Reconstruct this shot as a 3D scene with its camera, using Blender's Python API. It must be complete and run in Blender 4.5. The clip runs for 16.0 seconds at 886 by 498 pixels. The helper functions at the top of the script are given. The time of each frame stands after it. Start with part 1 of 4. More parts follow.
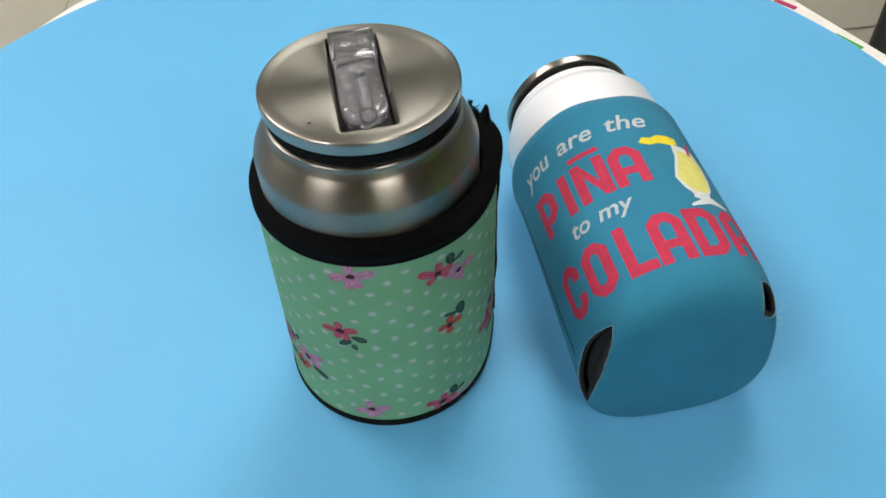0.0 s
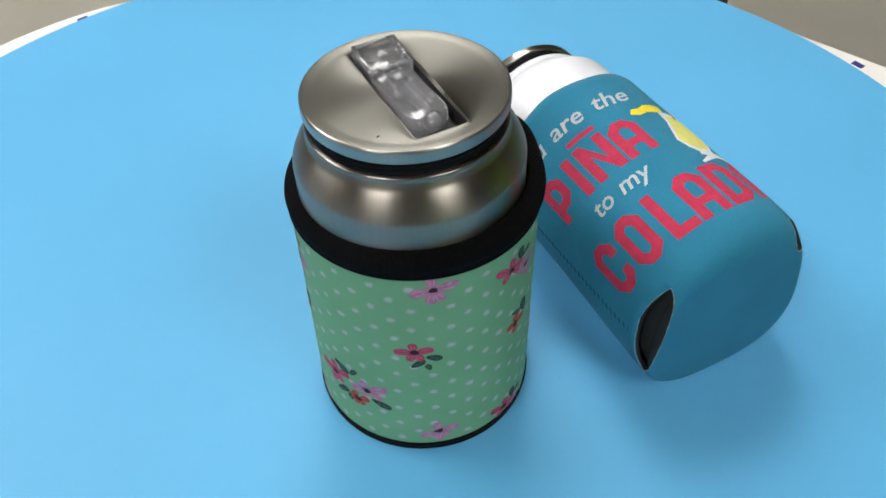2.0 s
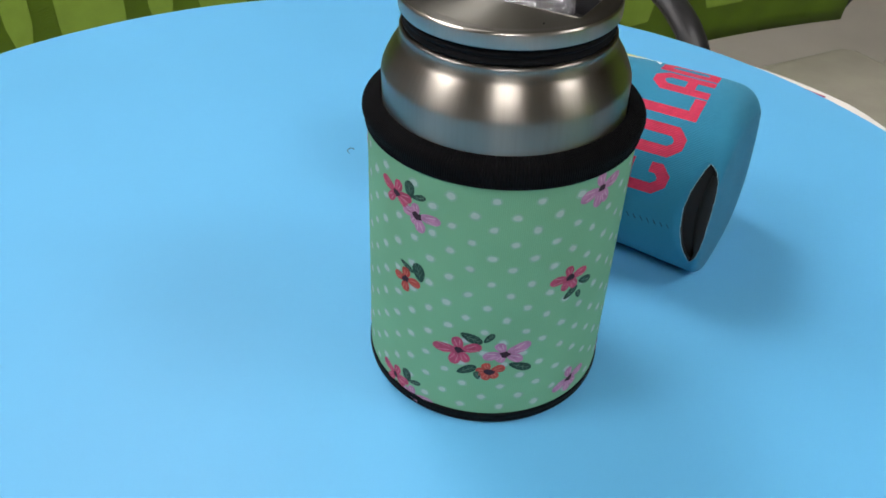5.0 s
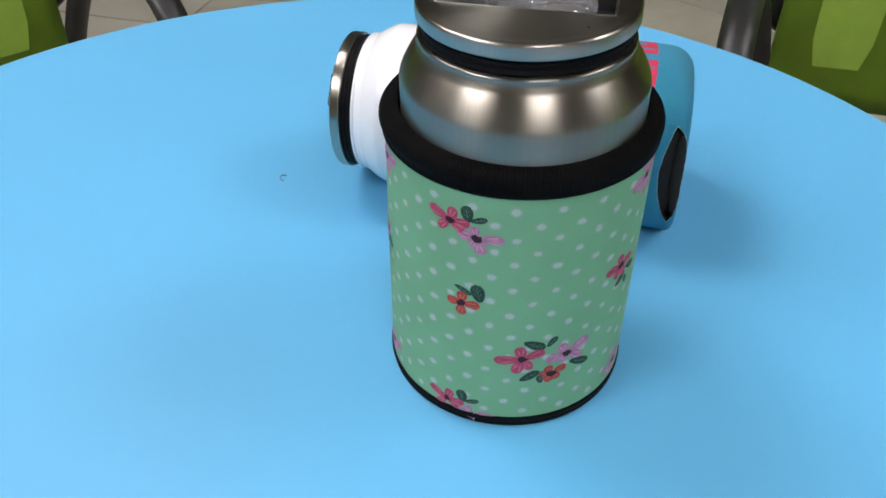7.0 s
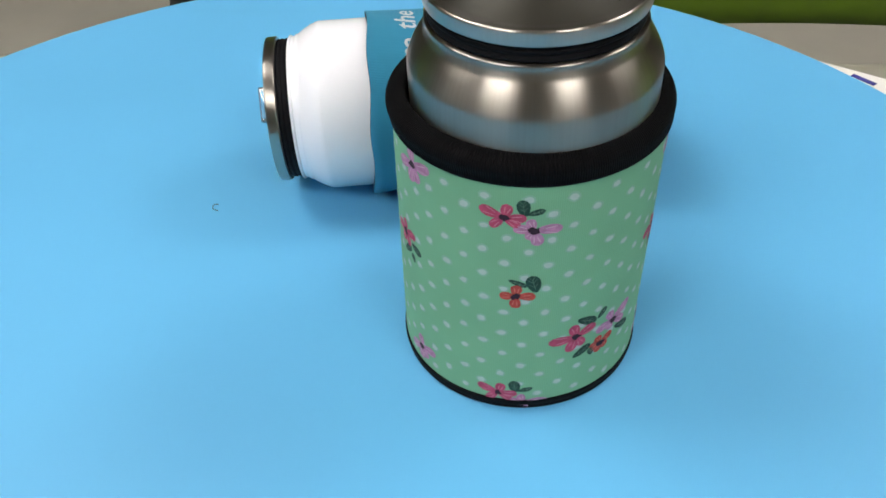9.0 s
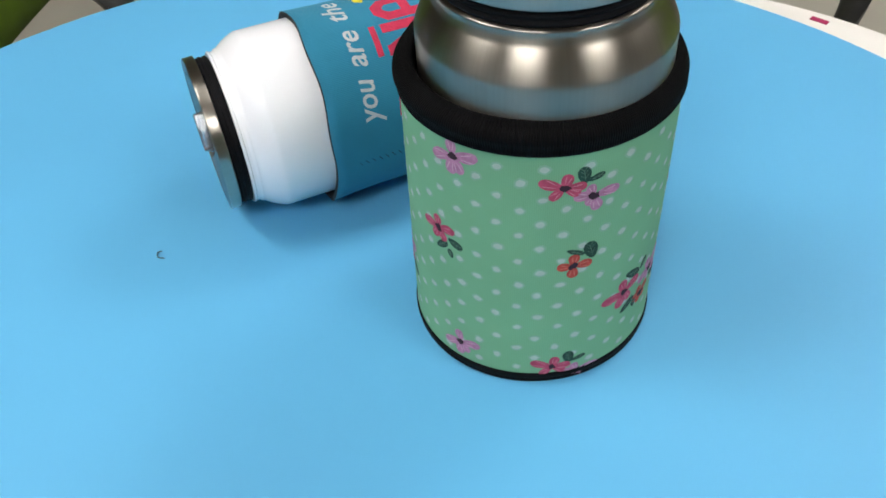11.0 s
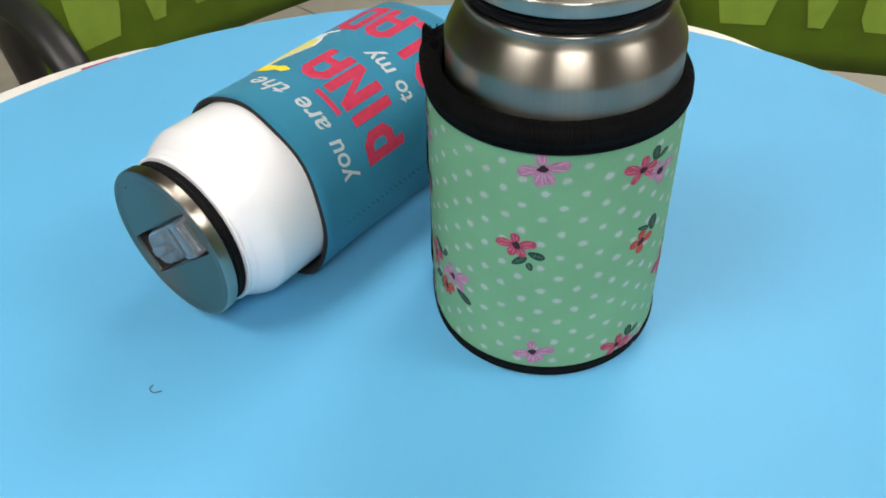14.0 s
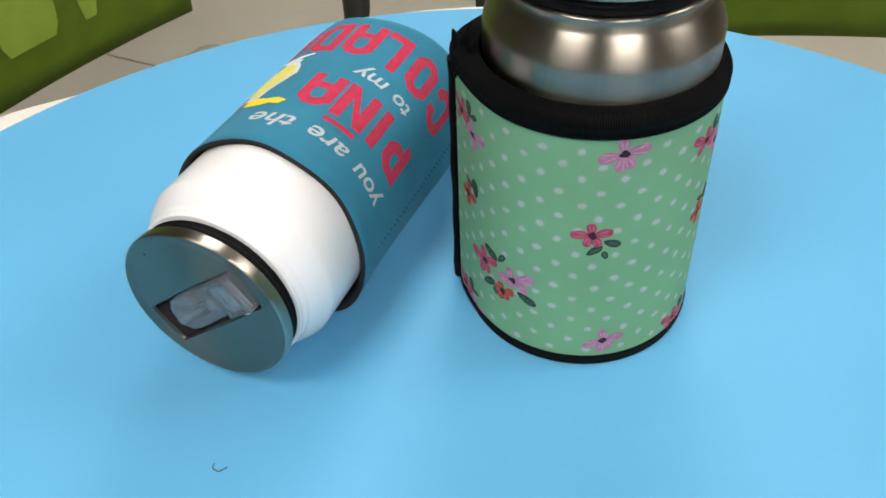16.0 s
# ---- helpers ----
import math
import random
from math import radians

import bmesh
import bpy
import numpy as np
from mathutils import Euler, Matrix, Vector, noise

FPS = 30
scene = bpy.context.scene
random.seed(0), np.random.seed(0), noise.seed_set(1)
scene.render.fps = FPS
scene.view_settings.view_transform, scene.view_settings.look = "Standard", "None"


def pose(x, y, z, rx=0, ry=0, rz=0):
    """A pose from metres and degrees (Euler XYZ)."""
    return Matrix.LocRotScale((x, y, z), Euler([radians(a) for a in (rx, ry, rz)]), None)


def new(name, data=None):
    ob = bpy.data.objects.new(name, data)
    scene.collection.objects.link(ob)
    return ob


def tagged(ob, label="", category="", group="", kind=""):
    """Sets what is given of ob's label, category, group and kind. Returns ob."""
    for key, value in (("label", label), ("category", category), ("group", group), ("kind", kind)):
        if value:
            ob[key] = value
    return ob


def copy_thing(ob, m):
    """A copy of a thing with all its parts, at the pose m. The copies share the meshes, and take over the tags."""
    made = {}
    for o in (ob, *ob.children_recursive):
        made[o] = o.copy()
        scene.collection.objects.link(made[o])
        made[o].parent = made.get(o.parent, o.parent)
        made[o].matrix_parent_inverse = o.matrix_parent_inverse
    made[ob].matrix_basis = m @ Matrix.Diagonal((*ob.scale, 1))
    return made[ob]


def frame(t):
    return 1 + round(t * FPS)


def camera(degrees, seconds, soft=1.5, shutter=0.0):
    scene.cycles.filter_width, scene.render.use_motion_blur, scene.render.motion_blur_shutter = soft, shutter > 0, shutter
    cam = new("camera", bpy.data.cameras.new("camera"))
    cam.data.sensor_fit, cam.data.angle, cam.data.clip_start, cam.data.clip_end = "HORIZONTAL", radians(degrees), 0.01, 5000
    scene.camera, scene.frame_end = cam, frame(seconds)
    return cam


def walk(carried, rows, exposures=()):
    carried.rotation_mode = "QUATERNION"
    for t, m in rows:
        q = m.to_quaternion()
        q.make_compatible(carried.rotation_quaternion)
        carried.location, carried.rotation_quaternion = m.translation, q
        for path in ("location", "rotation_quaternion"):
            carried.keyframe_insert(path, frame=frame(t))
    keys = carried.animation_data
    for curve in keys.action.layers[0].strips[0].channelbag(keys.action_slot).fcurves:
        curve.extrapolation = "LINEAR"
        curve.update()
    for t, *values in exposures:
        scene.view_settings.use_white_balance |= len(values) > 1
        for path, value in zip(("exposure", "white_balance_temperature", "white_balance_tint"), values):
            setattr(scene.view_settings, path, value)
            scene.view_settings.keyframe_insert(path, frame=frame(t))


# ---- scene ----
# ---- camera ----
cam = camera(55.0, 16.0, soft=1.7)
PATH = [
    (0, 0.002, -0.2026, 0.2653, 43.36, 2.08, -7.43),
    (0.5, -0.0189, -0.2028, 0.2638, 44.01, 1.89, -11.85),
    (1, -0.038, -0.2001, 0.2623, 44.59, 1.9, -16.02),
    (1.5, -0.0523, -0.1917, 0.2591, 44.82, 1.76, -19.94),
    (2, -0.0659, -0.1845, 0.2565, 44.9, 1.92, -23.86),
    (2.5, -0.0818, -0.1782, 0.2535, 45.27, 1.57, -27.88),
    (3, -0.101, -0.1689, 0.2446, 45.9, 0.41, -32.44),
    (3.5, -0.1217, -0.1569, 0.2346, 47.65, -0.77, -38.07),
    (4, -0.146, -0.1403, 0.2186, 49.39, -0.9, -43.84),
    (4.5, -0.1693, -0.1214, 0.2077, 51.48, -0.84, -50.34),
    (5, -0.1874, -0.106, 0.2046, 52.38, -0.97, -55.59),
    (5.5, -0.1996, -0.0914, 0.2074, 52.57, -1.08, -60.29),
    (6, -0.2059, -0.076, 0.2112, 52.24, -0.89, -64.65),
    (6.5, -0.2068, -0.0581, 0.2127, 51.56, -0.02, -69.55),
    (7, -0.206, -0.0407, 0.2116, 50.79, 0.7, -73.37),
    (7.5, -0.2042, -0.025, 0.2159, 50.05, 1.07, -77.73),
    (8, -0.2008, -0.0067, 0.2175, 48.79, 1.55, -82.46),
    (8.5, -0.2032, 0.0104, 0.2186, 47.9, 2.15, -86.95),
    (9, -0.2017, 0.0247, 0.2165, 47.91, 2.17, -91.65),
    (9.5, -0.1998, 0.0404, 0.2157, 47.23, 2.52, -96.27),
    (10, -0.1943, 0.0558, 0.2147, 46.36, 2.89, -100.92),
    (10.5, -0.1869, 0.0714, 0.214, 45.73, 3.1, -105.64),
    (11, -0.1793, 0.0872, 0.2145, 45.76, 3.07, -110.43),
    (11.5, -0.1743, 0.104, 0.217, 46.78, 2.93, -115.3),
    (12, -0.1674, 0.1198, 0.2193, 48.03, 2.6, -120.19),
    (12.5, -0.1495, 0.1397, 0.2153, 48.42, 2.46, -125.42),
    (13, -0.1367, 0.1573, 0.2107, 47.5, 2.28, -130.22),
    (13.5, -0.1306, 0.1713, 0.2155, 47.76, 1.95, -134.75),
    (14, -0.1227, 0.1825, 0.2177, 48.02, 1.76, -138.43),
    (14.5, -0.1106, 0.1936, 0.2193, 48.56, 1.36, -142.5),
    (15, -0.0953, 0.2029, 0.219, 48.47, 1.52, -146.33),
    (15.5, -0.0776, 0.2101, 0.2179, 48.3, 1.97, -150.38),
    (16, -0.0596, 0.2168, 0.2145, 48.26, 1.92, -154.39),
]
# the exposure and the white balance drift a little on the way
WHITE = [(0.0, -0.10, 6560, 10), (1.5, -0.1, 6390, 10), (3.0, -0.12, 6220, 10), (4.0, -0.1, 6380, 12), (6.5, 0.0, 6180, 15), (7.5, 0.0, 6480, 14), (8.5, -0.02, 6450, 13), (11.5, -0.07, 6400, 10),
         (12.5, -0.05, 6620, 10), (13.5, 0.0, 6660, 10), (16.0, 0.05, 6780, 11)]
walk(cam, [(t, pose(*p)) for t, *p in PATH], WHITE)

# ---- world and exposure ----
world = bpy.data.worlds.new("world")
world.use_nodes = True
scene.world = world
world.node_tree.nodes["Background"].inputs[0].default_value = (0.75, 0.85, 1.0, 1)
world.node_tree.nodes["Background"].inputs[1].default_value = 0.3
scene.view_settings.exposure = 0.0

FLOOR_Z = -0.79
CEIL_Z = 1.86
DISC_X, DISC_Y, DISC_R = 0.0047, 0.0653, 0.277


# ---- materials ----
def material(name, color, rough=0.5, metal=0.0, spec=0.5):
    m = bpy.data.materials.new(name)
    m.use_nodes = True
    b = m.node_tree.nodes["Principled BSDF"]
    b.inputs["Base Color"].default_value = (*color, 1)
    b.inputs["Roughness"].default_value = rough
    b.inputs["Metallic"].default_value = metal
    b.inputs["Specular IOR Level"].default_value = spec
    return m


def tree(m):
    return m.node_tree.nodes, m.node_tree.links, m.node_tree.nodes["Principled BSDF"]


def coords(m, kind="Object", scale=(1, 1, 1)):
    n, l, b = tree(m)
    tc, mp = n.new("ShaderNodeTexCoord"), n.new("ShaderNodeMapping")
    mp.inputs["Scale"].default_value = scale
    l.new(tc.outputs[kind], mp.inputs[0])
    return mp.outputs[0]


def vary(m, amount=0.12, scale=40.0, kind="Object", stretch=(1, 1, 1), detail=4.0, rough=0.0):
    """Mottles the base colour, and the roughness where asked, by noise."""
    n, l, b = tree(m)
    color = b.inputs["Base Color"].default_value[:]
    tex = n.new("ShaderNodeTexNoise")
    tex.inputs["Scale"].default_value, tex.inputs["Detail"].default_value = scale, detail
    l.new(coords(m, kind, stretch), tex.inputs["Vector"])
    ramp = n.new("ShaderNodeValToRGB")
    lo, hi = 1 - amount, 1 + amount
    ramp.color_ramp.elements[0].position, ramp.color_ramp.elements[1].position = 0.3, 0.7
    ramp.color_ramp.elements[0].color = (*[min(1, c * lo) for c in color[:3]], 1)
    ramp.color_ramp.elements[1].color = (*[min(1, c * hi) for c in color[:3]], 1)
    l.new(tex.outputs["Fac"], ramp.inputs["Fac"])
    l.new(ramp.outputs["Color"], b.inputs["Base Color"])
    if rough:
        base = b.inputs["Roughness"].default_value
        mr = n.new("ShaderNodeMapRange")
        mr.inputs["To Min"].default_value, mr.inputs["To Max"].default_value = max(0, base - rough), base + rough
        l.new(tex.outputs["Fac"], mr.inputs["Value"])
        l.new(mr.outputs[0], b.inputs["Roughness"])
    return m


def bump(m, scale=200.0, strength=0.2, distance=0.0005, kind="Object", stretch=(1, 1, 1), wave=False, detail=2.0):
    n, l, b = tree(m)
    tex = n.new("ShaderNodeTexWave" if wave else "ShaderNodeTexNoise")
    tex.inputs["Scale"].default_value = scale
    tex.inputs["Detail"].default_value = detail
    l.new(coords(m, kind, stretch), tex.inputs["Vector"])
    bp = n.new("ShaderNodeBump")
    bp.inputs["Strength"].default_value, bp.inputs["Distance"].default_value = strength, distance
    l.new(tex.outputs["Fac"], bp.inputs["Height"])
    if b.inputs["Normal"].is_linked:
        l.new(b.inputs["Normal"].links[0].from_socket, bp.inputs["Normal"])
    l.new(bp.outputs[0], b.inputs["Normal"])
    return m


def brushed(m, amount=0.7, turn=0.0):
    """Steel with fine turned grooves round the local z axis."""
    n, l, b = tree(m)
    tg = n.new("ShaderNodeTangent")
    tg.direction_type, tg.axis = "RADIAL", "Z"
    l.new(tg.outputs[0], b.inputs["Tangent"])
    b.inputs["Anisotropic"].default_value = amount
    b.inputs["Anisotropic Rotation"].default_value = turn
    return m


def knit(m, scale, strength=0.35, gaps=0.0):
    """Fine ribs of knitted cloth, running along v of the UV map, with cross stitches; gaps darkens the ink between the ribs."""
    if gaps:
        n, l, b = tree(m)
        wave, ramp, mix = n.new("ShaderNodeTexWave"), n.new("ShaderNodeValToRGB"), n.new("ShaderNodeMixRGB")
        wave.inputs["Scale"].default_value, wave.inputs["Distortion"].default_value = scale, 1.5
        wave.inputs["Detail"].default_value = 1.0
        l.new(coords(m, "UV"), wave.inputs["Vector"])
        ramp.color_ramp.elements[0].color = (1 - gaps, 1 - gaps, 1 - gaps, 1)
        ramp.color_ramp.elements[0].position, ramp.color_ramp.elements[1].position = 0.05, 0.55
        l.new(wave.outputs["Fac"], ramp.inputs["Fac"])
        mix.blend_type = "MULTIPLY"
        mix.inputs["Fac"].default_value = 1.0
        l.new(b.inputs["Base Color"].links[0].from_socket, mix.inputs["Color1"])
        l.new(ramp.outputs["Color"], mix.inputs["Color2"])
        l.new(mix.outputs["Color"], b.inputs["Base Color"])
    bump(m, scale, strength, 0.0003, "UV", (1, 1, 1), True, 1.0)
    bump(m, scale * 3, 0.25, 0.0002, "UV", (1, 1, 1), False, 2.0)
    return m


M_DISC = material("blue_laminate", (0.116, 0.422, 0.712), 0.5, 0.0, 0.3)
vary(M_DISC, 0.035, 9.0, detail=3.0, rough=0.05)
bump(M_DISC, 900, 0.04, 0.0002)
M_CLOTH = material("white_cloth", (0.84, 0.80, 0.76), 0.8)
bump(vary(M_CLOTH, 0.05, 14.0), 600, 0.2, 0.0005)
M_TABLE_LEG = vary(material("grey_paint", (0.35, 0.35, 0.35), 0.5), 0.08, 12)
M_FLOOR = material("floor_vinyl", (0.50, 0.475, 0.40), 0.5)
bump(vary(M_FLOOR, 0.08, 3.5, detail=6.0, rough=0.08), 60, 0.08, 0.001)
M_WALL = vary(material("wall_paint", (0.25, 0.236, 0.205), 0.7), 0.04, 2.0)
M_CEIL = vary(material("ceiling_tile", (0.36, 0.346, 0.318), 0.8), 0.04, 30.0)
M_STEEL = brushed(material("brushed_steel", (0.340, 0.313, 0.272), 0.32, 1.0), 0.88, 0.25)
vary(M_STEEL, 0.035, 900.0, "UV", (1, 0.03, 1), 3.0, 0.03)
M_LID_STEEL = brushed(material("lid_steel", (0.216, 0.208, 0.182), 0.40, 1.0), 0.75, 0.25)
vary(M_LID_STEEL, 0.02, 60.0, rough=0.006)
M_RIM_STEEL = brushed(material("rim_steel", (0.42, 0.392, 0.345), 0.31, 1.0), 0.8, 0.25)
vary(M_RIM_STEEL, 0.03, 900.0, "UV", (1, 0.03, 1), 3.0, 0.02)
M_WHITE = material("white_enamel", (0.835, 0.84, 0.875), 0.22)
vary(M_WHITE, 0.015, 30.0, rough=0.03)
M_GASKET = vary(material("black_rubber", (0.003, 0.003, 0.004), 0.7, 0.0, 0.14), 0.2, 90)
M_DARK = material("dark_recess", (0.022, 0.022, 0.024), 0.4)
M_CLEAR = material("clear_plastic", (0.95, 0.95, 0.98), 0.02)
M_CLEAR.node_tree.nodes["Principled BSDF"].inputs["Transmission Weight"].default_value = 0.915
M_CLEAR.node_tree.nodes["Principled BSDF"].inputs["IOR"].default_value = 1.46
bump(M_CLEAR, 170, 0.35, 0.001)
M_GREEN = material("mint_neoprene", (0.186, 0.420, 0.246), 0.85, 0.0, 0.25)
knit(vary(M_GREEN, 0.05, 50.0), 560, 0.12)
M_BINDING = material("black_binding", (0.0042, 0.0042, 0.005), 0.8, 0.0, 0.08)
bump(vary(M_BINDING, 0.25, 150.0), 480, 0.8, 0.0005, "UV", (1, 0.02, 1), True, 0.0)
M_PIPING = bump(vary(material("black_piping", (0.0026, 0.0029, 0.0036), 0.85, 0.0, 0.15), 0.25, 200.0), 1800, 0.3, 0.0004)
M_TEAL = material("teal_knit", (0.033, 0.230, 0.365), 0.85, 0.0, 0.15)
knit(vary(M_TEAL, 0.07, 60.0), 520, 0.35, 0.16)
b = M_TEAL.node_tree.nodes["Principled BSDF"]
b.inputs["Sheen Weight"].default_value, b.inputs["Sheen Roughness"].default_value = 0.05, 0.5
M_LINING = bump(material("black_foam", (0.010, 0.010, 0.011), 0.85), 1500, 0.4, 0.0004)
M_RED = knit(vary(material("print_red", (0.60, 0.028, 0.088), 0.8), 0.12, 300.0), 520, 0.5, 0.24)
M_PALE = knit(vary(material("print_white", (0.70, 0.74, 0.76), 0.8), 0.06, 300.0), 520, 0.3)
M_PALE_WORD = knit(vary(material("print_pale_word", (0.50, 0.54, 0.56), 0.8), 0.08, 300.0), 520, 0.3)
M_YELLOW = knit(vary(material("print_yellow", (0.82, 0.68, 0.03), 0.8), 0.06, 300.0), 520, 0.3)
M_CREAM = knit(vary(material("print_cream", (0.76, 0.72, 0.20), 0.8), 0.06, 300.0), 520, 0.3)
M_DOT = vary(material("print_dot", (0.40, 0.50, 0.475), 0.85, 0.0, 0.2), 0.08, 300.0)
M_DOT_EDGE = vary(material("print_dot_edge", (0.240, 0.430, 0.315), 0.85, 0.0, 0.2), 0.06, 300.0)
M_PINK = vary(material("print_pink", (0.43, 0.060, 0.125), 0.8), 0.25, 500.0)
M_LILAC = vary(material("print_lilac", (0.43, 0.195, 0.33), 0.8), 0.2, 500.0)
M_ORANGE = vary(material("print_orange", (0.44, 0.060, 0.046), 0.8), 0.25, 500.0)
M_LEAF = vary(material("print_leaf", (0.009, 0.048, 0.032), 0.8), 0.3, 500.0)
M_CORE = material("print_core", (0.026, 0.005, 0.016), 0.8)
M_THREAD = material("pale_thread", (0.45, 0.60, 0.66), 0.8)
M_DARK_THREAD = material("dark_thread", (0.006, 0.045, 0.075), 0.8)
M_MESH = material("green_mesh", (0.115, 0.215, 0.006), 0.65)
bump(vary(M_MESH, 0.12, 30.0), 260, 0.6, 0.001, "Object", (1, 0.3, 1), True, 0.0)
M_LIME = vary(material("lime_panel", (0.26, 0.42, 0.05), 0.6), 0.08, 40.0)
M_BLACK_PLASTIC = bump(vary(material("black_plastic", (0.016, 0.016, 0.017), 0.42), 0.2, 40.0), 700, 0.1, 0.0005)
M_SEAT = bump(vary(material("seat_fabric", (0.33, 0.31, 0.25), 0.85), 0.08, 20.0), 900, 0.3, 0.0008)
M_PANEL = material("light_panel", (0.9, 0.9, 0.9), 0.5)
M_PANEL.node_tree.nodes["Principled BSDF"].inputs["Emission Color"].default_value = (1.0, 0.965, 0.92, 1)
M_PANEL.node_tree.nodes["Principled BSDF"].inputs["Emission Strength"].default_value = 16.2
M_BLUE_INK = material("blue_ink", (0.03, 0.03, 0.22), 0.8)
M_GREEN_INK = material("green_ink", (0.05, 0.35, 0.05), 0.8)
M_MAGENTA_INK = material("magenta_ink", (0.40, 0.02, 0.10), 0.8)


# ---- building helpers ----
def part(name, bm, mat, parent=None, label="", smooth=True, place=None):
    """Links a bmesh as one mesh object, under parent where there is one."""
    bmesh.ops.recalc_face_normals(bm, faces=bm.faces)
    me = bpy.data.meshes.new(name)
    bm.to_mesh(me)
    bm.free()
    for m in (mat if isinstance(mat, (list, tuple)) else [mat]):
        me.materials.append(m)
    if smooth:
        me.shade_smooth()
        if len(me.polygons):
            me.set_sharp_from_angle(angle=radians(40))
    ob = new(name, me)
    if parent:
        ob.parent = parent
    if place:
        ob.matrix_basis = place
    if label:
        ob["label"] = label
    return ob


def thing(name, place, label, category, group="", kind=""):
    ob = new(name)
    ob.empty_display_size = 0.02
    ob.matrix_basis = place
    return tagged(ob, label, category, group, kind)


def lathe(profile, seg=96, bm=None, squash=None):
    """A surface of revolution round z from (r, z) pairs, with a UV map in metres round and along."""
    bm = bm or bmesh.new()
    uv = bm.loops.layers.uv.verify()
    rings = []
    for r, z in profile:
        if r < 1e-6:
            rings.append([bm.verts.new((0, 0, z))])
        else:
            rings.append([bm.verts.new((r * math.cos(2 * math.pi * k / seg), r * math.sin(2 * math.pi * k / seg), z)) for k in range(seg)])
    run = 0.0
    for (r0, z0), (r1, z1), a, b in zip(profile, profile[1:], rings, rings[1:]):
        step = math.hypot(r1 - r0, z1 - z0)
        for k in range(seg):
            j = (k + 1) % seg
            vs = [a[k % len(a)], a[j % len(a)], b[j % len(b)], b[k % len(b)]]
            us = [(k, run), (k + 1, run), (k + 1, run + step), (k, run + step)]
            got, uvs = [], []
            for v, u in zip(vs, us):
                if v not in got:
                    got.append(v)
                    uvs.append(u)
            if len(got) > 2:
                f = bm.faces.new(got)
                for lp, u in zip(f.loops, uvs):
                    lp[uv].uv = (u[0] / seg * 0.24, u[1])
        run += step
    return bm


def arc(cx, cz, r, a0, a1, n=8):
    return [(cx + r * math.cos(radians(a0 + (a1 - a0) * k / n)), cz + r * math.sin(radians(a0 + (a1 - a0) * k / n))) for k in range(n + 1)]


def box(bm, sx, sy, sz, m=None, bevel=0.0, seg=2):
    """A bevelled box of that size about the origin, moved by m."""
    got = bmesh.ops.create_cube(bm, size=1.0)["verts"]
    bmesh.ops.scale(bm, vec=(sx, sy, sz), verts=got)
    if bevel:
        edges = {e for v in got for e in v.link_edges}
        out = bmesh.ops.bevel(bm, geom=list(edges), offset=bevel, segments=seg, affect="EDGES", profile=0.5)
        got = list({v for f in out["faces"] for v in f.verts} | {v for v in got if v.is_valid})
    if m:
        bmesh.ops.transform(bm, matrix=m, verts=got)
    return got


def sweep(bm, points, radius, seg=10, flat=1.0, closed=False, side=(0, 0, 1)):
    """A tube along points; flat squeezes it across `side`."""
    pts = [Vector(p) for p in points]
    rings = []
    for i, p in enumerate(pts):
        a = pts[i - 1] if i or closed else pts[0]
        b = pts[(i + 1) % len(pts)] if i + 1 < len(pts) or closed else pts[-1]
        d = (b - a).normalized()
        s = Vector(side)
        s = (s - d * s.dot(d))
        s = s.normalized() if s.length > 1e-6 else d.orthogonal().normalized()
        t = d.cross(s)
        r = radius[i] if isinstance(radius, (list, tuple)) else radius
        rings.append([bm.verts.new(p + r * (math.cos(2 * math.pi * k / seg) * t + flat * math.sin(2 * math.pi * k / seg) * s)) for k in range(seg)])
    pairs = list(zip(rings, rings[1:])) + ([(rings[-1], rings[0])] if closed else [])
    for a, b in pairs:
        for k in range(seg):
            bm.faces.new((a[k], a[(k + 1) % seg], b[(k + 1) % seg], b[k]))
    if not closed:
        bm.faces.new(rings[0])
        bm.faces.new(rings[-1][::-1])
    return bm


def curve_points(ctrl, n=10):
    """Catmull-Rom through the control points."""
    c = [Vector(p) for p in ctrl]
    c = [2 * c[0] - c[1]] + c + [2 * c[-1] - c[-2]]
    out = []
    for i in range(1, len(c) - 2):
        for k in range(n):
            t = k / n
            out.append(0.5 * (2 * c[i] + (c[i + 1] - c[i - 1]) * t + (2 * c[i - 1] - 5 * c[i] + 4 * c[i + 1] - c[i + 2]) * t * t
                              + (3 * c[i] - c[i - 1] - 3 * c[i + 1] + c[i + 2]) * t ** 3))
    return out + [c[-2]]


# ---- the room ----
ROOM = 4.2
bm = bmesh.new()
box(bm, 2 * ROOM, 2 * ROOM, 0.1, pose(0, 0, FLOOR_Z - 0.05))
tagged(part("floor", bm, M_FLOOR, smooth=False), "beige-grey sheet vinyl office floor", "floor", kind="structure")
bm = bmesh.new()
box(bm, 2 * ROOM, 2 * ROOM, 0.1, pose(0, 0, CEIL_Z + 0.05))
tagged(part("ceiling", bm, M_CEIL, smooth=False), "off-white office ceiling with recessed light panels", "ceiling", kind="structure")
for name, x, y, turn in (("wall_north", 0, ROOM + 0.05, 0), ("wall_south", 0, -ROOM - 0.05, 0), ("wall_east", ROOM + 0.05, 0, 90), ("wall_west", -ROOM - 0.05, 0, 90)):
    bm = bmesh.new()
    box(bm, 2 * ROOM + (0.2 if turn == 0 else 0), 0.1, CEIL_Z - FLOOR_Z, pose(x, y, (CEIL_Z + FLOOR_Z) / 2, 0, 0, turn))
    tagged(part(name, bm, M_WALL, smooth=False), "plain painted warm grey office wall", "wall", kind="structure")
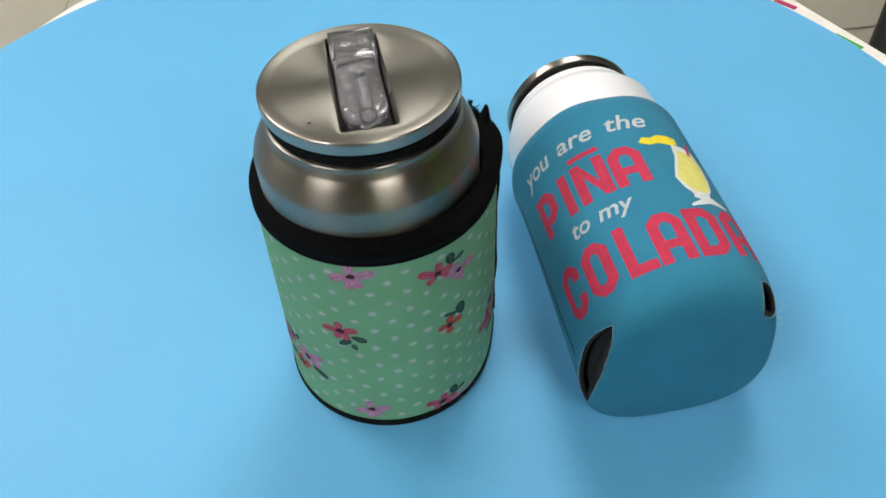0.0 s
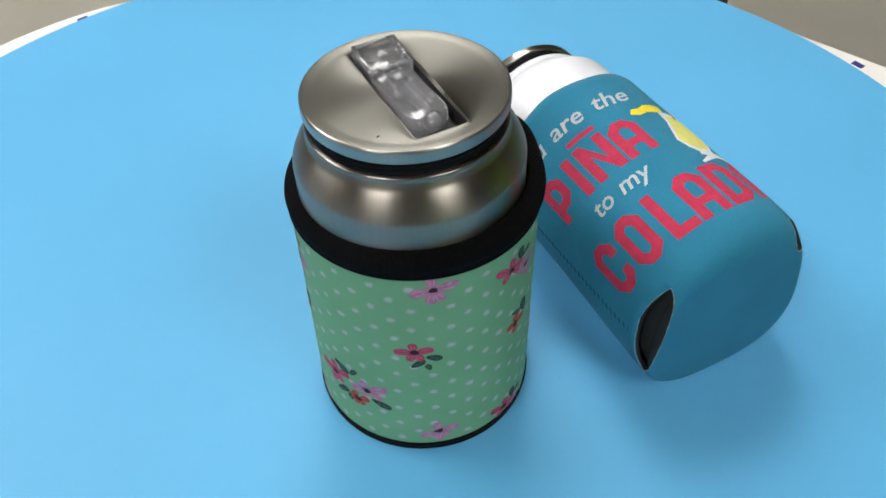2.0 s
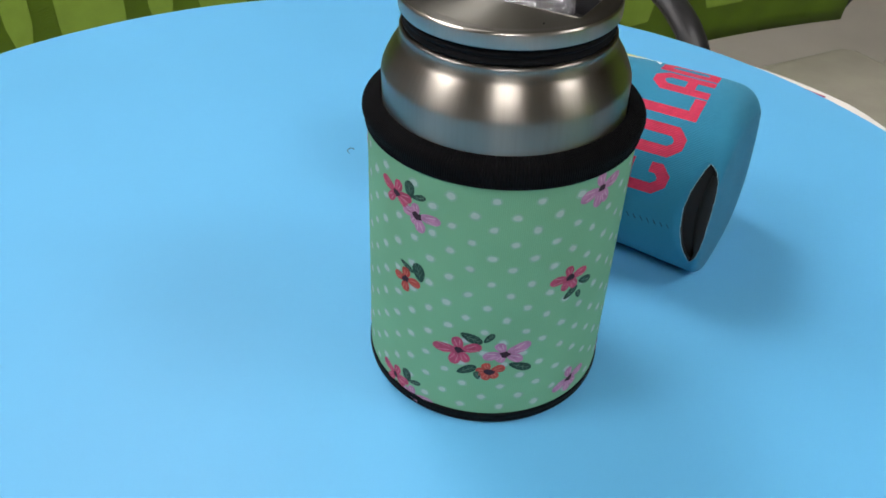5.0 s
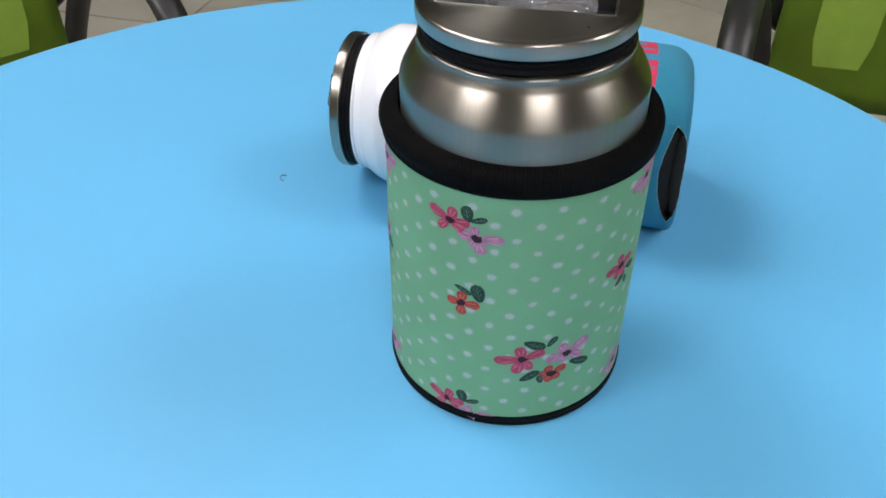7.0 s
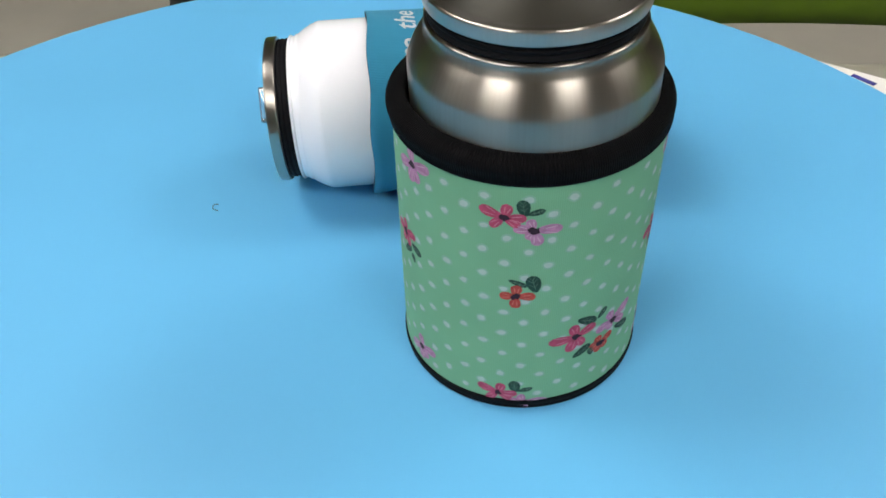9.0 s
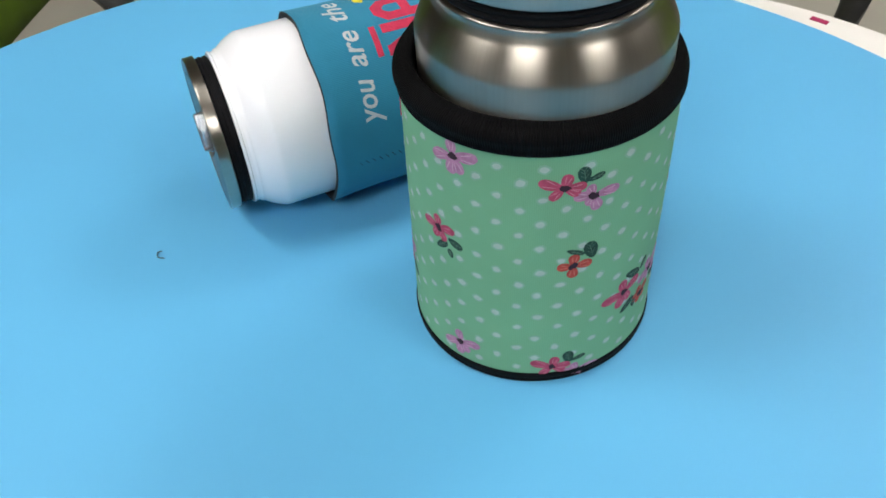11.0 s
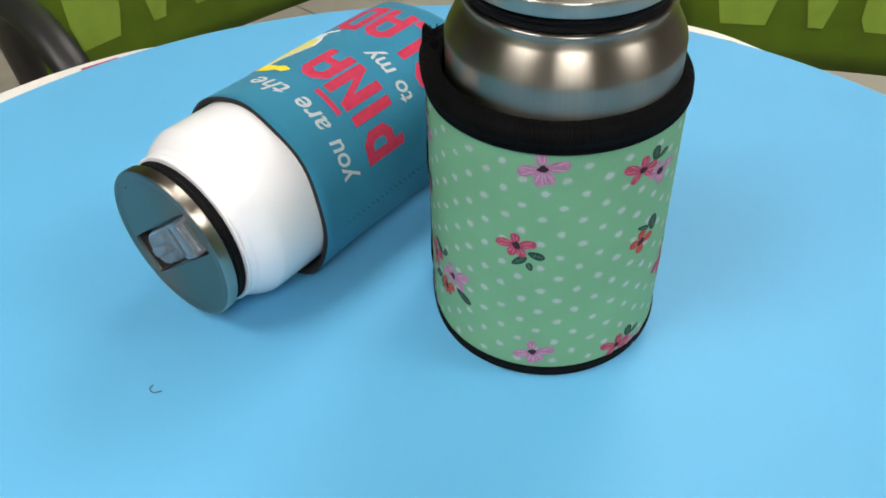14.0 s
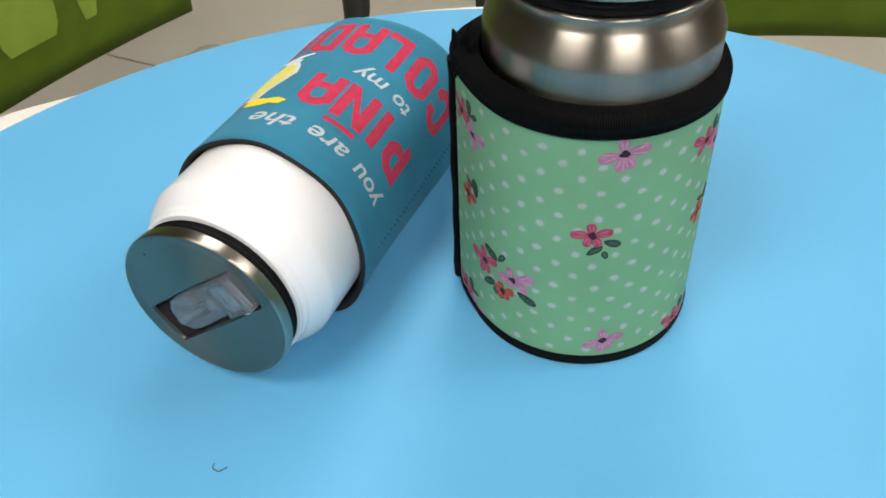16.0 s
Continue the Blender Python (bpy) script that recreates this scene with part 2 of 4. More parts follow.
# grout lines of the floor
bm = bmesh.new()
for k in range(-3, 4):
    box(bm, 0.006, 2 * ROOM - 0.01, 0.002, pose(k * 1.2 + 0.5, 0, FLOOR_Z + 0.002))
    box(bm, 2 * ROOM - 0.01, 0.006, 0.002, pose(0, k * 1.2 + 0.1, FLOOR_Z + 0.0045))
tagged(part("trim", bm, vary(material("floor_joint", (0.43, 0.40, 0.33), 0.6), 0.1, 20), smooth=False), "pale joint lines of the floor", "floor joint", kind="structure")


def ceiling_light(place):
    lamp = thing("ceiling_light", place, "square recessed ceiling light panel with white diffuser", "ceiling light", "ceiling lights")
    bm = bmesh.new()
    box(bm, 1.20, 1.20, 0.012, pose(0, 0, -0.012))
    part("diffuser", bm, M_PANEL, lamp, smooth=False)
    bm = bmesh.new()
    for sx, sy, x, y in ((1.26, 0.03, 0, 0.615), (1.26, 0.03, 0, -0.615), (0.03, 1.20, 0.615, 0), (0.03, 1.20, -0.615, 0)):
        box(bm, sx, sy, 0.03, pose(x, y, -0.015))
    part("frame", bm, M_CEIL, lamp, smooth=False)
    return lamp


def light_place(deg, r):
    a = radians(deg)
    return pose(r * math.cos(a), r * math.sin(a), CEIL_Z, 0, 0, deg)


first_light = ceiling_light(light_place(70, 1.25) @ Matrix.Scale(0.63, 4))
for deg, r, size in ((136, 1.8, 0.80), (212, 1.8, 0.69), (288, 1.8, 0.65)):
    copy_thing(first_light, light_place(deg, r) @ Matrix.Scale(size / 0.63, 4))

# ---- the table and the turntable ----
table = thing("hexagonal_table", pose(DISC_X, DISC_Y, FLOOR_Z), "six-sided table spread with a white printed cloth", "table")
top = -0.045 - FLOOR_Z
APOTHEM, CORNER = 0.350, -8.0


def table_edge(deg):
    """How far the tabletop reaches at a bearing, with softened corners."""
    d = (deg - CORNER - 30 + 30) % 60 - 30
    return min(APOTHEM / math.cos(radians(d)), 0.374 - 0.00003 * (30 - abs(d)) ** 2 if abs(d) > 17 else 1.0)


def six_sided(bm, profile, seg=180):
    """Stacked outlines of the tabletop from (inset, z) pairs, closed at both ends."""
    rings = [[bm.verts.new((max(0.02, table_edge(360 * k / seg) - inset) * math.cos(2 * math.pi * k / seg),
                            max(0.02, table_edge(360 * k / seg) - inset) * math.sin(2 * math.pi * k / seg), z)) for k in range(seg)] for inset, z in profile]
    for a, b in zip(rings, rings[1:]):
        for k in range(seg):
            bm.faces.new((a[k], a[(k + 1) % seg], b[(k + 1) % seg], b[k]))
    bm.faces.new(rings[0])
    bm.faces.new(rings[-1][::-1])
    return bm


bm = six_sided(bmesh.new(), [(0.02, top), (0.004, top), (0.001, top - 0.0015), (0, top - 0.004), (0, top - 0.024), (0.002, top - 0.03), (0.03, top - 0.03)])
part("tabletop", bm, M_CLOTH, table, "white printed cloth over the tabletop")
bm = lathe([(0, top - 0.03), (0.04, top - 0.03), (0.035, 0.03), (0.05, 0.028), (0.24, 0.012), (0.25, 0.0), (0, 0.0)], 64)
part("pedestal", bm, M_TABLE_LEG, table)
random.seed(4)
for k in range(28):
    a = radians(360 * k / 28 + random.uniform(-3, 3))
    bm = bmesh.new()
    box(bm, random.uniform(0.006, 0.024), random.uniform(0.003, 0.006), 0.0004, pose(0, 0, 0))
    ink = part("print_mark", bm, (M_BLUE_INK, M_BLUE_INK, M_GREEN_INK, M_MAGENTA_INK)[k % 4], table, smooth=False,
               place=pose((table_edge(math.degrees(a)) - 0.012) * math.cos(a), (table_edge(math.degrees(a)) - 0.012) * math.sin(a), top + 0.0003, 0, 0, math.degrees(a) + 90))

disc = thing("turntable", pose(DISC_X, DISC_Y, -0.045), "round sky-blue laminate display turntable on the white table", "turntable")
bm = lathe([(0, 0.045), (DISC_R - 0.0025, 0.045)] + arc(DISC_R - 0.0025, 0.0425, 0.0025, 75, -75, 6) + [(DISC_R - 0.0025, 0.032), (0, 0.032)], 192)
part("disc", bm, M_DISC, disc)
bm = lathe([(0, 0.0), (0.12, 0.0), (0.122, 0.004), (0.11, 0.03), (0, 0.0318)], 64)
part("base", bm, M_BLACK_PLASTIC, disc)


# ---- the bottles ----
def slot_loop(half_x, half_y, corner, n):
    """A rounded rectangle, as points at even steps along it."""
    pts = []
    for cx, cy, a0 in ((half_x - corner, half_y - corner, 0), (-half_x + corner, half_y - corner, 90), (-half_x + corner, -half_y + corner, 180), (half_x - corner, -half_y + corner, 270)):
        pts += [(cx + corner * math.cos(radians(a0 + 90 * k / n)), cy + corner * math.sin(radians(a0 + 90 * k / n))) for k in range(n + 1)]
    return pts


def lid_plate(r, z, half_x, half_y):
    """The lid's flat top with a slot cut through it, and the slot's rolled lip."""
    bm = bmesh.new()
    n = 4
    loop = slot_loop(half_x, half_y, 0.0012, n)
    # even out the long sides
    dense = []
    for i, p in enumerate(loop):
        q = loop[(i + 1) % len(loop)]
        d = math.hypot(q[0] - p[0], q[1] - p[1])
        k = max(1, int(d / 0.0007))
        dense += [(p[0] + (q[0] - p[0]) * j / k, p[1] + (q[1] - p[1]) * j / k) for j in range(k)]
    outer, mid, lip, inner = [], [], [], []
    for x, y in dense:
        a = math.atan2(y, x)
        outer.append(bm.verts.new((r * math.cos(a), r * math.sin(a), z)))
        grow = 1.0 + 0.0016 / math.hypot(x, y)
        mid.append(bm.verts.new((x * grow, y * grow, z)))
        lip.append(bm.verts.new((x * (1 + 0.0008 / math.hypot(x, y)), y * (1 + 0.0008 / math.hypot(x, y)), z + 0.0002)))
        inner.append(bm.verts.new((x, y, z - 0.0006)))
    m = len(dense)
    for a, b in ((outer, mid), (mid, lip), (lip, inner)):
        for k in range(m):
            bm.faces.new((a[k], a[(k + 1) % m], b[(k + 1) % m], b[k]))
    return bm


def loft(stations):
    """A rounded bar along y through (y, half width, bottom, top), closed at both ends."""
    bm = bmesh.new()
    rings = []
    for y, w, lo, hi in stations:
        ring = []
        for k in range(28):
            a = 2 * math.pi * k / 28
            c, q = math.cos(a), math.sin(a)
            e = 0.42
            ring.append(bm.verts.new((w * math.copysign(abs(c) ** e, c), y, (lo + hi) / 2 + (hi - lo) / 2 * math.copysign(abs(q) ** (e if q < 0 else 0.62), q))))
        rings.append(ring)
    bm.faces.new(rings[0])
    bm.faces.new(rings[-1][::-1])
    for a, b in zip(rings, rings[1:]):
        for k in range(28):
            bm.faces.new((a[k], b[k], b[(k + 1) % 28], a[(k + 1) % 28]))
    bmesh.ops.recalc_face_normals(bm, faces=bm.faces)
    return bm


def bottle(place, body_material, label, body_label, extra=0.0, step=0.0, slim=0.0, specks=()):
    """A can-shaped steel tumbler standing on z = 0: body, gasket, lid with a slot, and a clear flip straw."""
    t = thing("can_tumbler", place, label, "tumbler")
    mm = lambda pairs: [(r / 1000, z / 1000) for r, z in pairs]
    prof = mm([(0, 3.0 - extra), (27 - slim, 3.0 - extra), (29 - slim, 0.6 - extra), (31.5 - slim, 0.3 - extra)] + arc(31.2 - slim, 3.0 - extra, 2.6, -60, 0, 4) + [(33.8 - slim, 8), (33.8 - slim, 66), (33.8, 82), (33.8, 99), (33.8, 103.2), (33.74, 103.9), (33.6, 104.5), (33.38, 105.1)]
              + [(33.38 - 0.37 * u - 0.028 * u * u, 105.1 + u) for u in (1, 2, 3, 4, 5, 6)]
              + [(29.6, 111.8), (29.15 + step, 112.4), (29.0 + step, 113.0), (28.85, 113.4), (28.68, 113.9), (28.6, 114.6), (28.68 + step, 114.9)] + arc(28.3 + step, 115.4, 0.5, -30, 90, 6) + [(26.0, 115.9), (25.5, 112)])
    part("body", lathe(prof, 128), body_material, t, body_label)
    part("gasket", lathe(mm([(25.4, 115.95), (27.3, 115.95)] + arc(27.3, 116.9, 0.75, -80, 50, 6) + [(27.72, 117.75), (27.68, 117.9)] + arc(27.2, 118.9, 0.85, -60, 60, 6) + [(27.68, 119.8), (27.75, 120.6), (25.4, 120.6)]), 96), M_GASKET, t, "black rubber gasket ring")
    lid = part("lid", lathe(mm([(24, 120.7), (28.4, 120.7)] + arc(28.5, 121.2, 0.5, -90, 0, 3) + [(29.0, 124.2)] + arc(28.3, 124.2, 0.7, 0, 90, 7)
                               + [(27.2, 124.85), (26.5, 124.74), (25.8, 124.60), (25.2, 124.52), (24.8, 124.5), (24.2, 124.5)]), 128), [M_RIM_STEEL, M_LID_STEEL], t, "brushed steel lid with a rolled rim")
    for f in lid.data.polygons:
        f.material_index = 1 if math.hypot(f.center.x, f.center.y) < 0.0284 and f.center.z > 0.124 else 0
    part("top_plate", lid_plate(0.0242, 0.1245, 0.0075, 0.0222), M_LID_STEEL, lid)
    bm = bmesh.new()
    box(bm, 0.0172, 0.0468, 0.001, pose(0, 0, 0.1185))
    for sx, sy, x, y in ((0.0009, 0.0450, 0.0079, 0), (0.0009, 0.0450, -0.0079, 0), (0.0150, 0.0009, 0, 0.0226), (0.0150, 0.0009, 0, -0.0226)):
        box(bm, sx, sy, 0.0048, pose(x, y, 0.1214))
    part("slot_well", bm, M_DARK, lid, "black recess under the flip straw", smooth=False)
    for x, y, turn, length in specks:
        bm = bmesh.new()
        sweep(bm, [(-length / 2, 0, 0), (0, length * 0.12, 0.00012), (length / 2, 0, 0)], [0.00014, 0.00028, 0.00012], 7, 0.5)
        part("speck", bm, M_LINING, lid, "dark crumb of dirt", place=pose(x, y, 0.1246, 0, 0, turn))
    # clear flip straw: a domed lever with a rounded end, a hollow tube through it, and a raised thumb tab
    lever = part("lever", loft([(0.0087, 0.0060, 0.1206, 0.1246), (0.0078, 0.0064, 0.1202, 0.1243), (0.0040, 0.0066, 0.1200, 0.1241), (0.0, 0.0066, 0.1199, 0.1242), (-0.0040, 0.0066, 0.1198, 0.1246), (-0.0080, 0.0066, 0.1198, 0.1250)]
                               + [(-0.0112 - 0.0066 * math.sin(radians(a)), 0.0066 * math.cos(radians(a)), 0.1199 + 0.0006 * math.sin(radians(a)), 0.1252 - 0.0016 * (1 - math.cos(radians(a)))) for a in (0, 18, 36, 52, 66, 78, 86)]),
                 M_CLEAR, lid, "clear plastic flip lever with a rounded end")
    bm = lathe(mm([(1.9, 0), (2.2, 0.4), (2.2, 14.4), (2.6, 16.0), (2.5, 16.7), (1.9, 16.7), (1.5, 15.4), (1.4, 0.6), (1.9, 0)]), 24)
    part("straw_tube", bm, M_CLEAR, lever, "clear straw opening", place=pose(0.0006, 0.0012, 0.1222, 86))
    bm = bmesh.new()
    bmesh.ops.create_uvsphere(bm, u_segments=18, v_segments=10, radius=1.0, matrix=Matrix.Translation((-0.0036, -0.0030, 0.1243)) @ Matrix.Diagonal((0.0015, 0.0030, 0.0014, 1)))
    part("catch", bm, M_CLEAR, lever, "clear plastic catch")
    # thumb tab: side cheeks, a ridge towards the lever, a sloping panel between them and an upturned end
    bm = bmesh.new()
    for x in (-0.0060, 0.0060):
        box(bm, 0.0015, 0.0132, 0.0062, pose(x, 0.0150, 0.1240, 9), 0.0006, 3)
    box(bm, 0.0132, 0.0018, 0.0052, pose(0, 0.0089, 0.1234, -14), 0.0006, 3)
    box(bm, 0.0128, 0.0017, 0.0066, pose(0, 0.0208, 0.1247, 10), 0.0006, 3)
    box(bm, 0.0112, 0.0108, 0.0012, pose(0, 0.0149, 0.1254, 2), 0.0004, 2)
    part("thumb_tab", bm, M_CLEAR, lid, "clear plastic raised thumb tab")
    bm = bmesh.new()
    box(bm, 0.0042, 0.0060, 0.0016, pose(0, 0.0050, 0.1246, -4), 0.0005, 2)
    part("hinge_plate", bm, M_CLEAR, lid, "clear plastic hinge plate")
    return t


bottle(pose(-0.0008, -0.0009, 0.0, 0, 0, 3.5), M_STEEL, "brushed stainless steel can-shaped tumbler in the flowered sleeve", "brushed stainless steel body", specks=((-0.0155, -0.0168, 20, 0.0011), (0.0077, -0.0094, 75, 0.0028)))

# ---- the flowered sleeve ----
SLEEVE_R = 0.038
SEAM = 15.5


def swell(deg):
    """The sleeve stands off its round where its edges are joined."""
    d = (deg - SEAM + 180) % 360 - 180
    return 0.0036 * math.exp(-(d / 19) ** 2)


def swollen(bm, seam_pull=1.0, hold=0.0):
    """Pulls a ring out along the seam; what lies within the radius `hold` stays on the bottle."""
    for v in bm.verts:
        a = math.atan2(v.co.y, v.co.x)
        k = swell(math.degrees(a)) * seam_pull
        if hold:
            k -= 0.0014 * max(0.0, math.cos(a - radians(218))) ** 2 * min(1.0, max(0.0, (v.co.z - 0.0895) / 0.003))
            k *= min(1.0, max(0.0, (math.hypot(v.co.x, v.co.y) - hold) / 0.004))
        v.co.x += k * math.cos(a)
        v.co.y += k * math.sin(a)
    return bm


sleeve = thing("can_sleeve", pose(0, 0, 0), "mint green neoprene sleeve with flowers, dots and black binding", "can sleeve")
bm = lathe([(0.0366, 0.002), (SLEEVE_R, 0.002), (SLEEVE_R, 0.0890), (0.0366, 0.0890), (0.0366, 0.002)], 160)
for f in bm.faces:
    c = f.calc_center_median()
    f.material_index = 1 if math.hypot(c.x, c.y) < 0.0376 else 0
part("cover", swollen(bm), [M_GREEN, M_LINING], sleeve, "mint green printed neoprene")
part("top_binding", swollen(lathe([(0.0352, 0.0895), (0.0378, 0.0872)] + arc(0.0376, 0.0884, 0.0013, -70, 20, 5) + [(0.0388, 0.0893), (0.0392, 0.0905)] + arc(0.0372, 0.0918, 0.0024, -10, 70, 8)
                          + [(0.0371, 0.0945), (0.0362, 0.0950), (0.0353, 0.0953), (0.0345, 0.0954), (0.0341, 0.0951), (0.0340, 0.0944), (0.0345, 0.0895)], 220), 1.0, 0.0345), M_BINDING, sleeve, "black ribbed elastic binding")
part("bottom_binding", swollen(lathe([(0.0350, 0.0004), (0.0366, 0.0)] + arc(0.0364, 0.0018, 0.0018, -80, 20, 8) + [(0.03845, 0.0030), (0.03845, 0.0045), (0.0380, 0.0049), (0.0350, 0.0049)], 160)), M_PIPING, sleeve, "narrow black bottom binding")


def wrap(deg, z, lift=0.0):
    a = radians(deg)
    r = SLEEVE_R + lift + swell(deg)
    return (r * math.cos(a), r * math.sin(a), z)


DEG = 1000 * SLEEVE_R * math.pi / 180      # millimetres round the sleeve in a degree


def blob(bm, deg, z, pts, lift):
    """A flat patch on the sleeve from (across, up) pairs in millimetres round (deg, z)."""
    c = bm.verts.new(wrap(deg + sum(p[0] for p in pts) / len(pts) / DEG, z + sum(p[1] for p in pts) / len(pts) / 1000, lift))
    vs = [bm.verts.new(wrap(deg + x / DEG, max(0.0047, z + y / 1000), lift)) for x, y in pts]
    for i in range(len(vs)):
        bm.faces.new((c, vs[i], vs[(i + 1) % len(vs)]))


def petal(length, width, turn, n=12, start=0.6, wob=0.0):
    """The outline of a petal or leaf that starts near the origin and points along turn degrees."""
    out = []
    for k in range(n):
        a = 2 * math.pi * k / n
        u = start + length * (1 - math.cos(a)) / 2
        w = width / 2 * math.sin(a) * (0.75 + 0.5 * (1 - math.cos(a)) / 2) * (1 + wob * math.sin(3 * a + turn))
        c, s = math.cos(radians(turn)), math.sin(radians(turn))
        out.append((u * c - w * s, u * s + w * c))
    return out


def flower(deg, z, mat, petals, streak, name="flower"):
    """Petals (turn, length, width), a few pale streaks, and a dark middle."""
    bm = bmesh.new()
    for i, (turn, length, width) in enumerate(petals):
        blob(bm, deg, z, petal(length, width, turn, 14, 0.3, 0.06), 0.00012 + 0.00002 * i)
    f = part(name, bm, mat, sleeve, smooth=False)
    bm = bmesh.new()
    for i, (turn, length, width) in enumerate(petals):
        for off in (-14, 9):
            c, s = math.cos(radians(turn + off)), math.sin(radians(turn + off))
            blob(bm, deg, z, [(c * 0.3 * length + x, s * 0.3 * length + y) for x, y in petal(length * 0.55, 0.28, turn + off, 8, 0.2)], 0.00026)
    part("streak", bm, streak, f, smooth=False)
    bm = bmesh.new()
    random.seed(int(deg * 7 + z * 1e5))
    blob(bm, deg, z, [(1.55 * math.cos(k * 0.7) * random.uniform(0.5, 1.25), 1.3 * math.sin(k * 0.7) * random.uniform(0.5, 1.25)) for k in range(9)], 0.0003)
    part("core", bm, M_CORE, f, smooth=False)


def leaf(deg, z, dx, dy, length, width, turn):
    bm = bmesh.new()
    c, s = math.cos(radians(turn)), math.sin(radians(turn))
    base = [(dx + x - c * length / 2, dy + y - s * length / 2) for x, y in petal(length, width, turn, 12, 0)]
    blob(bm, deg, z, base, 0.00012)
    lf = part("leaf", bm, M_LEAF, sleeve, smooth=False)
    bm = bmesh.new()
    blob(bm, deg, z, [(dx + x - c * length * 0.36, dy + y - s * length * 0.36) for x, y in petal(length * 0.72, 0.22, turn, 8, 0)], 0.0002)
    for k in (-0.2, 0.05, 0.25):
        for side in (-38, 38):
            blob(bm, deg, z, [(dx + c * length * k + x, dy + s * length * k + y) for x, y in petal(width * 0.5, 0.18, turn + side, 6, 0)], 0.0002)
    part("vein", bm, M_VEIN, lf, smooth=False)


M_VEIN = material("print_vein", (0.085, 0.18, 0.12), 0.8)
M_PINK_STREAK = material("print_pink_streak", (0.58, 0.20, 0.26), 0.8)
M_LILAC_STREAK = material("print_lilac_streak", (0.58, 0.36, 0.48), 0.8)
M_ORANGE_STREAK = material("print_orange_streak", (0.60, 0.17, 0.12), 0.8)
TRIO = [(195, 7.0, 3.6), (98, 5.0, 3.4), (12, 7.4, 3.6), (262, 5.6, 3.8), (300, 5.4, 3.4)]
FOUR = [(180, 4.2, 3.0), (88, 3.9, 3.2), (2, 5.2, 3.0), (270, 4.2, 3.2)]


def lilac_column(deg):
    flower(deg, 0.0827, M_LILAC, TRIO, M_LILAC_STREAK)
    flower(deg - 9.6, 0.0553, M_PINK, [(182, 6.2, 3.2), (100, 4.0, 3.0), (10, 5.8, 3.2), (245, 4.4, 2.8), (300, 4.6, 3.0)], M_PINK_STREAK)
    leaf(deg - 9.6, 0.0553, 6.0, -3.2, 5.4, 2.8, -18)
    leaf(deg - 9.6, 0.0553, 1.0, -5.8, 5.6, 2.6, 38)
    leaf(deg - 9.6, 0.0553, 4.2, -7.6, 3.2, 2.0, 110)
    flower(deg + 0.3, 0.0120, M_LILAC, [(205, 6.6, 3.4), (98, 4.6, 3.2), (8, 6.8, 3.4), (268, 5.4, 3.6), (310, 4.6, 3.0)], M_LILAC_STREAK)


def duo(deg, z):
    flower(deg + 12, z - 0.0038, M_LILAC, [(175, 5.2, 3.2), (110, 3.6, 2.8), (4, 7.0, 3.2), (285, 5.0, 3.4), (240, 3.2, 2.6)], M_LILAC_STREAK)
    flower(deg, z, M_PINK, [(160, 6.6, 3.2), (75, 4.2, 3.2), (0, 5.6, 3.0), (225, 4.6, 2.8), (330, 4.6, 2.8)], M_PINK_STREAK)
    leaf(deg, z, 5.0, 3.3, 5.4, 3.5, 100)
    leaf(deg, z, 8.2, 2.0, 4.8, 1.9, 18)


def orange(deg, z):
    flower(deg, z, M_ORANGE, FOUR, M_ORANGE_STREAK)
    leaf(deg, z, 0.4, 4.9, 5.6, 1.8, -24)
    leaf(deg, z, 4.8, 4.7, 6.4, 4.1, 105)


def bunch(deg):
    z = 0.0305
    flower(deg, z, M_PINK, [(185, 8.2, 3.6), (105, 4.9, 3.6), (22, 6.6, 3.4), (250, 6.0, 3.8), (300, 4.8, 3.2)], M_PINK_STREAK)
    flower(deg + 20, z, M_LILAC, [(25, 8.0, 3.8), (120, 4.4, 3.2), (195, 6.4, 3.4), (330, 6.0, 3.2), (240, 3.6, 3.0)], M_LILAC_STREAK)
    flower(deg + 13.8, z - 0.0071, M_ORANGE, [(190, 3.8, 3.2), (120, 3.2, 2.8), (20, 4.6, 3.0), (250, 3.8, 3.0), (310, 3.4, 2.8)], M_ORANGE_STREAK)
    leaf(deg, z, 3.2, 5.3, 7.2, 3.3, -24)
    leaf(deg, z, 8.3, 5.9, 4.6, 2.1, 52)
    leaf(deg, z, 18.2, -5.6, 7.6, 3.1, -22)
    leaf(deg, z, 2.4, -7.4, 6.8, 3.0, 32)
    leaf(deg, z, 5.7, -9.2, 3.4, 2.2, 105)


for d in (55.5, 199, 335):
    bunch(d)
for d in (121, 254.5):
    lilac_column(d)
for d in (33, 165, 294):
    duo(d, 0.0772)
    orange(d + 6, 0.0496)
    duo(d, 0.0078)

# brushed dots in staggered columns
bm, halo = bmesh.new(), bmesh.new()
random.seed(11)
for i in range(41):
    for j in range(11):
        deg, z = 9.0 + i * 8.72, 0.0080 + j * 0.00885 + (0.0044 if i % 2 else 0)
        if z > 0.0865:
            continue
        dx, dy, w, h, tilt = random.gauss(0, 0.25), random.gauss(0, 0.25), random.uniform(1.25, 1.58), random.uniform(1.05, 1.3), radians(random.gauss(4, 9))
        pts = []
        for k in range(9):
            a = 2 * math.pi * k / 9
            x, y = w * math.cos(a) * random.uniform(0.8, 1.12), h * math.sin(a) * random.uniform(0.8, 1.12)
            pts.append((dx + x * math.cos(tilt) - y * math.sin(tilt), dy + x * math.sin(tilt) + y * math.cos(tilt)))
        blob(halo, deg, z, [(dx + (x - dx) * 1.3, dy + (y - dy) * 1.34) for x, y in pts], 0.00004)
        blob(bm, deg, z, [(dx + (x - dx) * 0.86, dy + (y - dy) * 0.84) for x, y in pts], 0.00007)
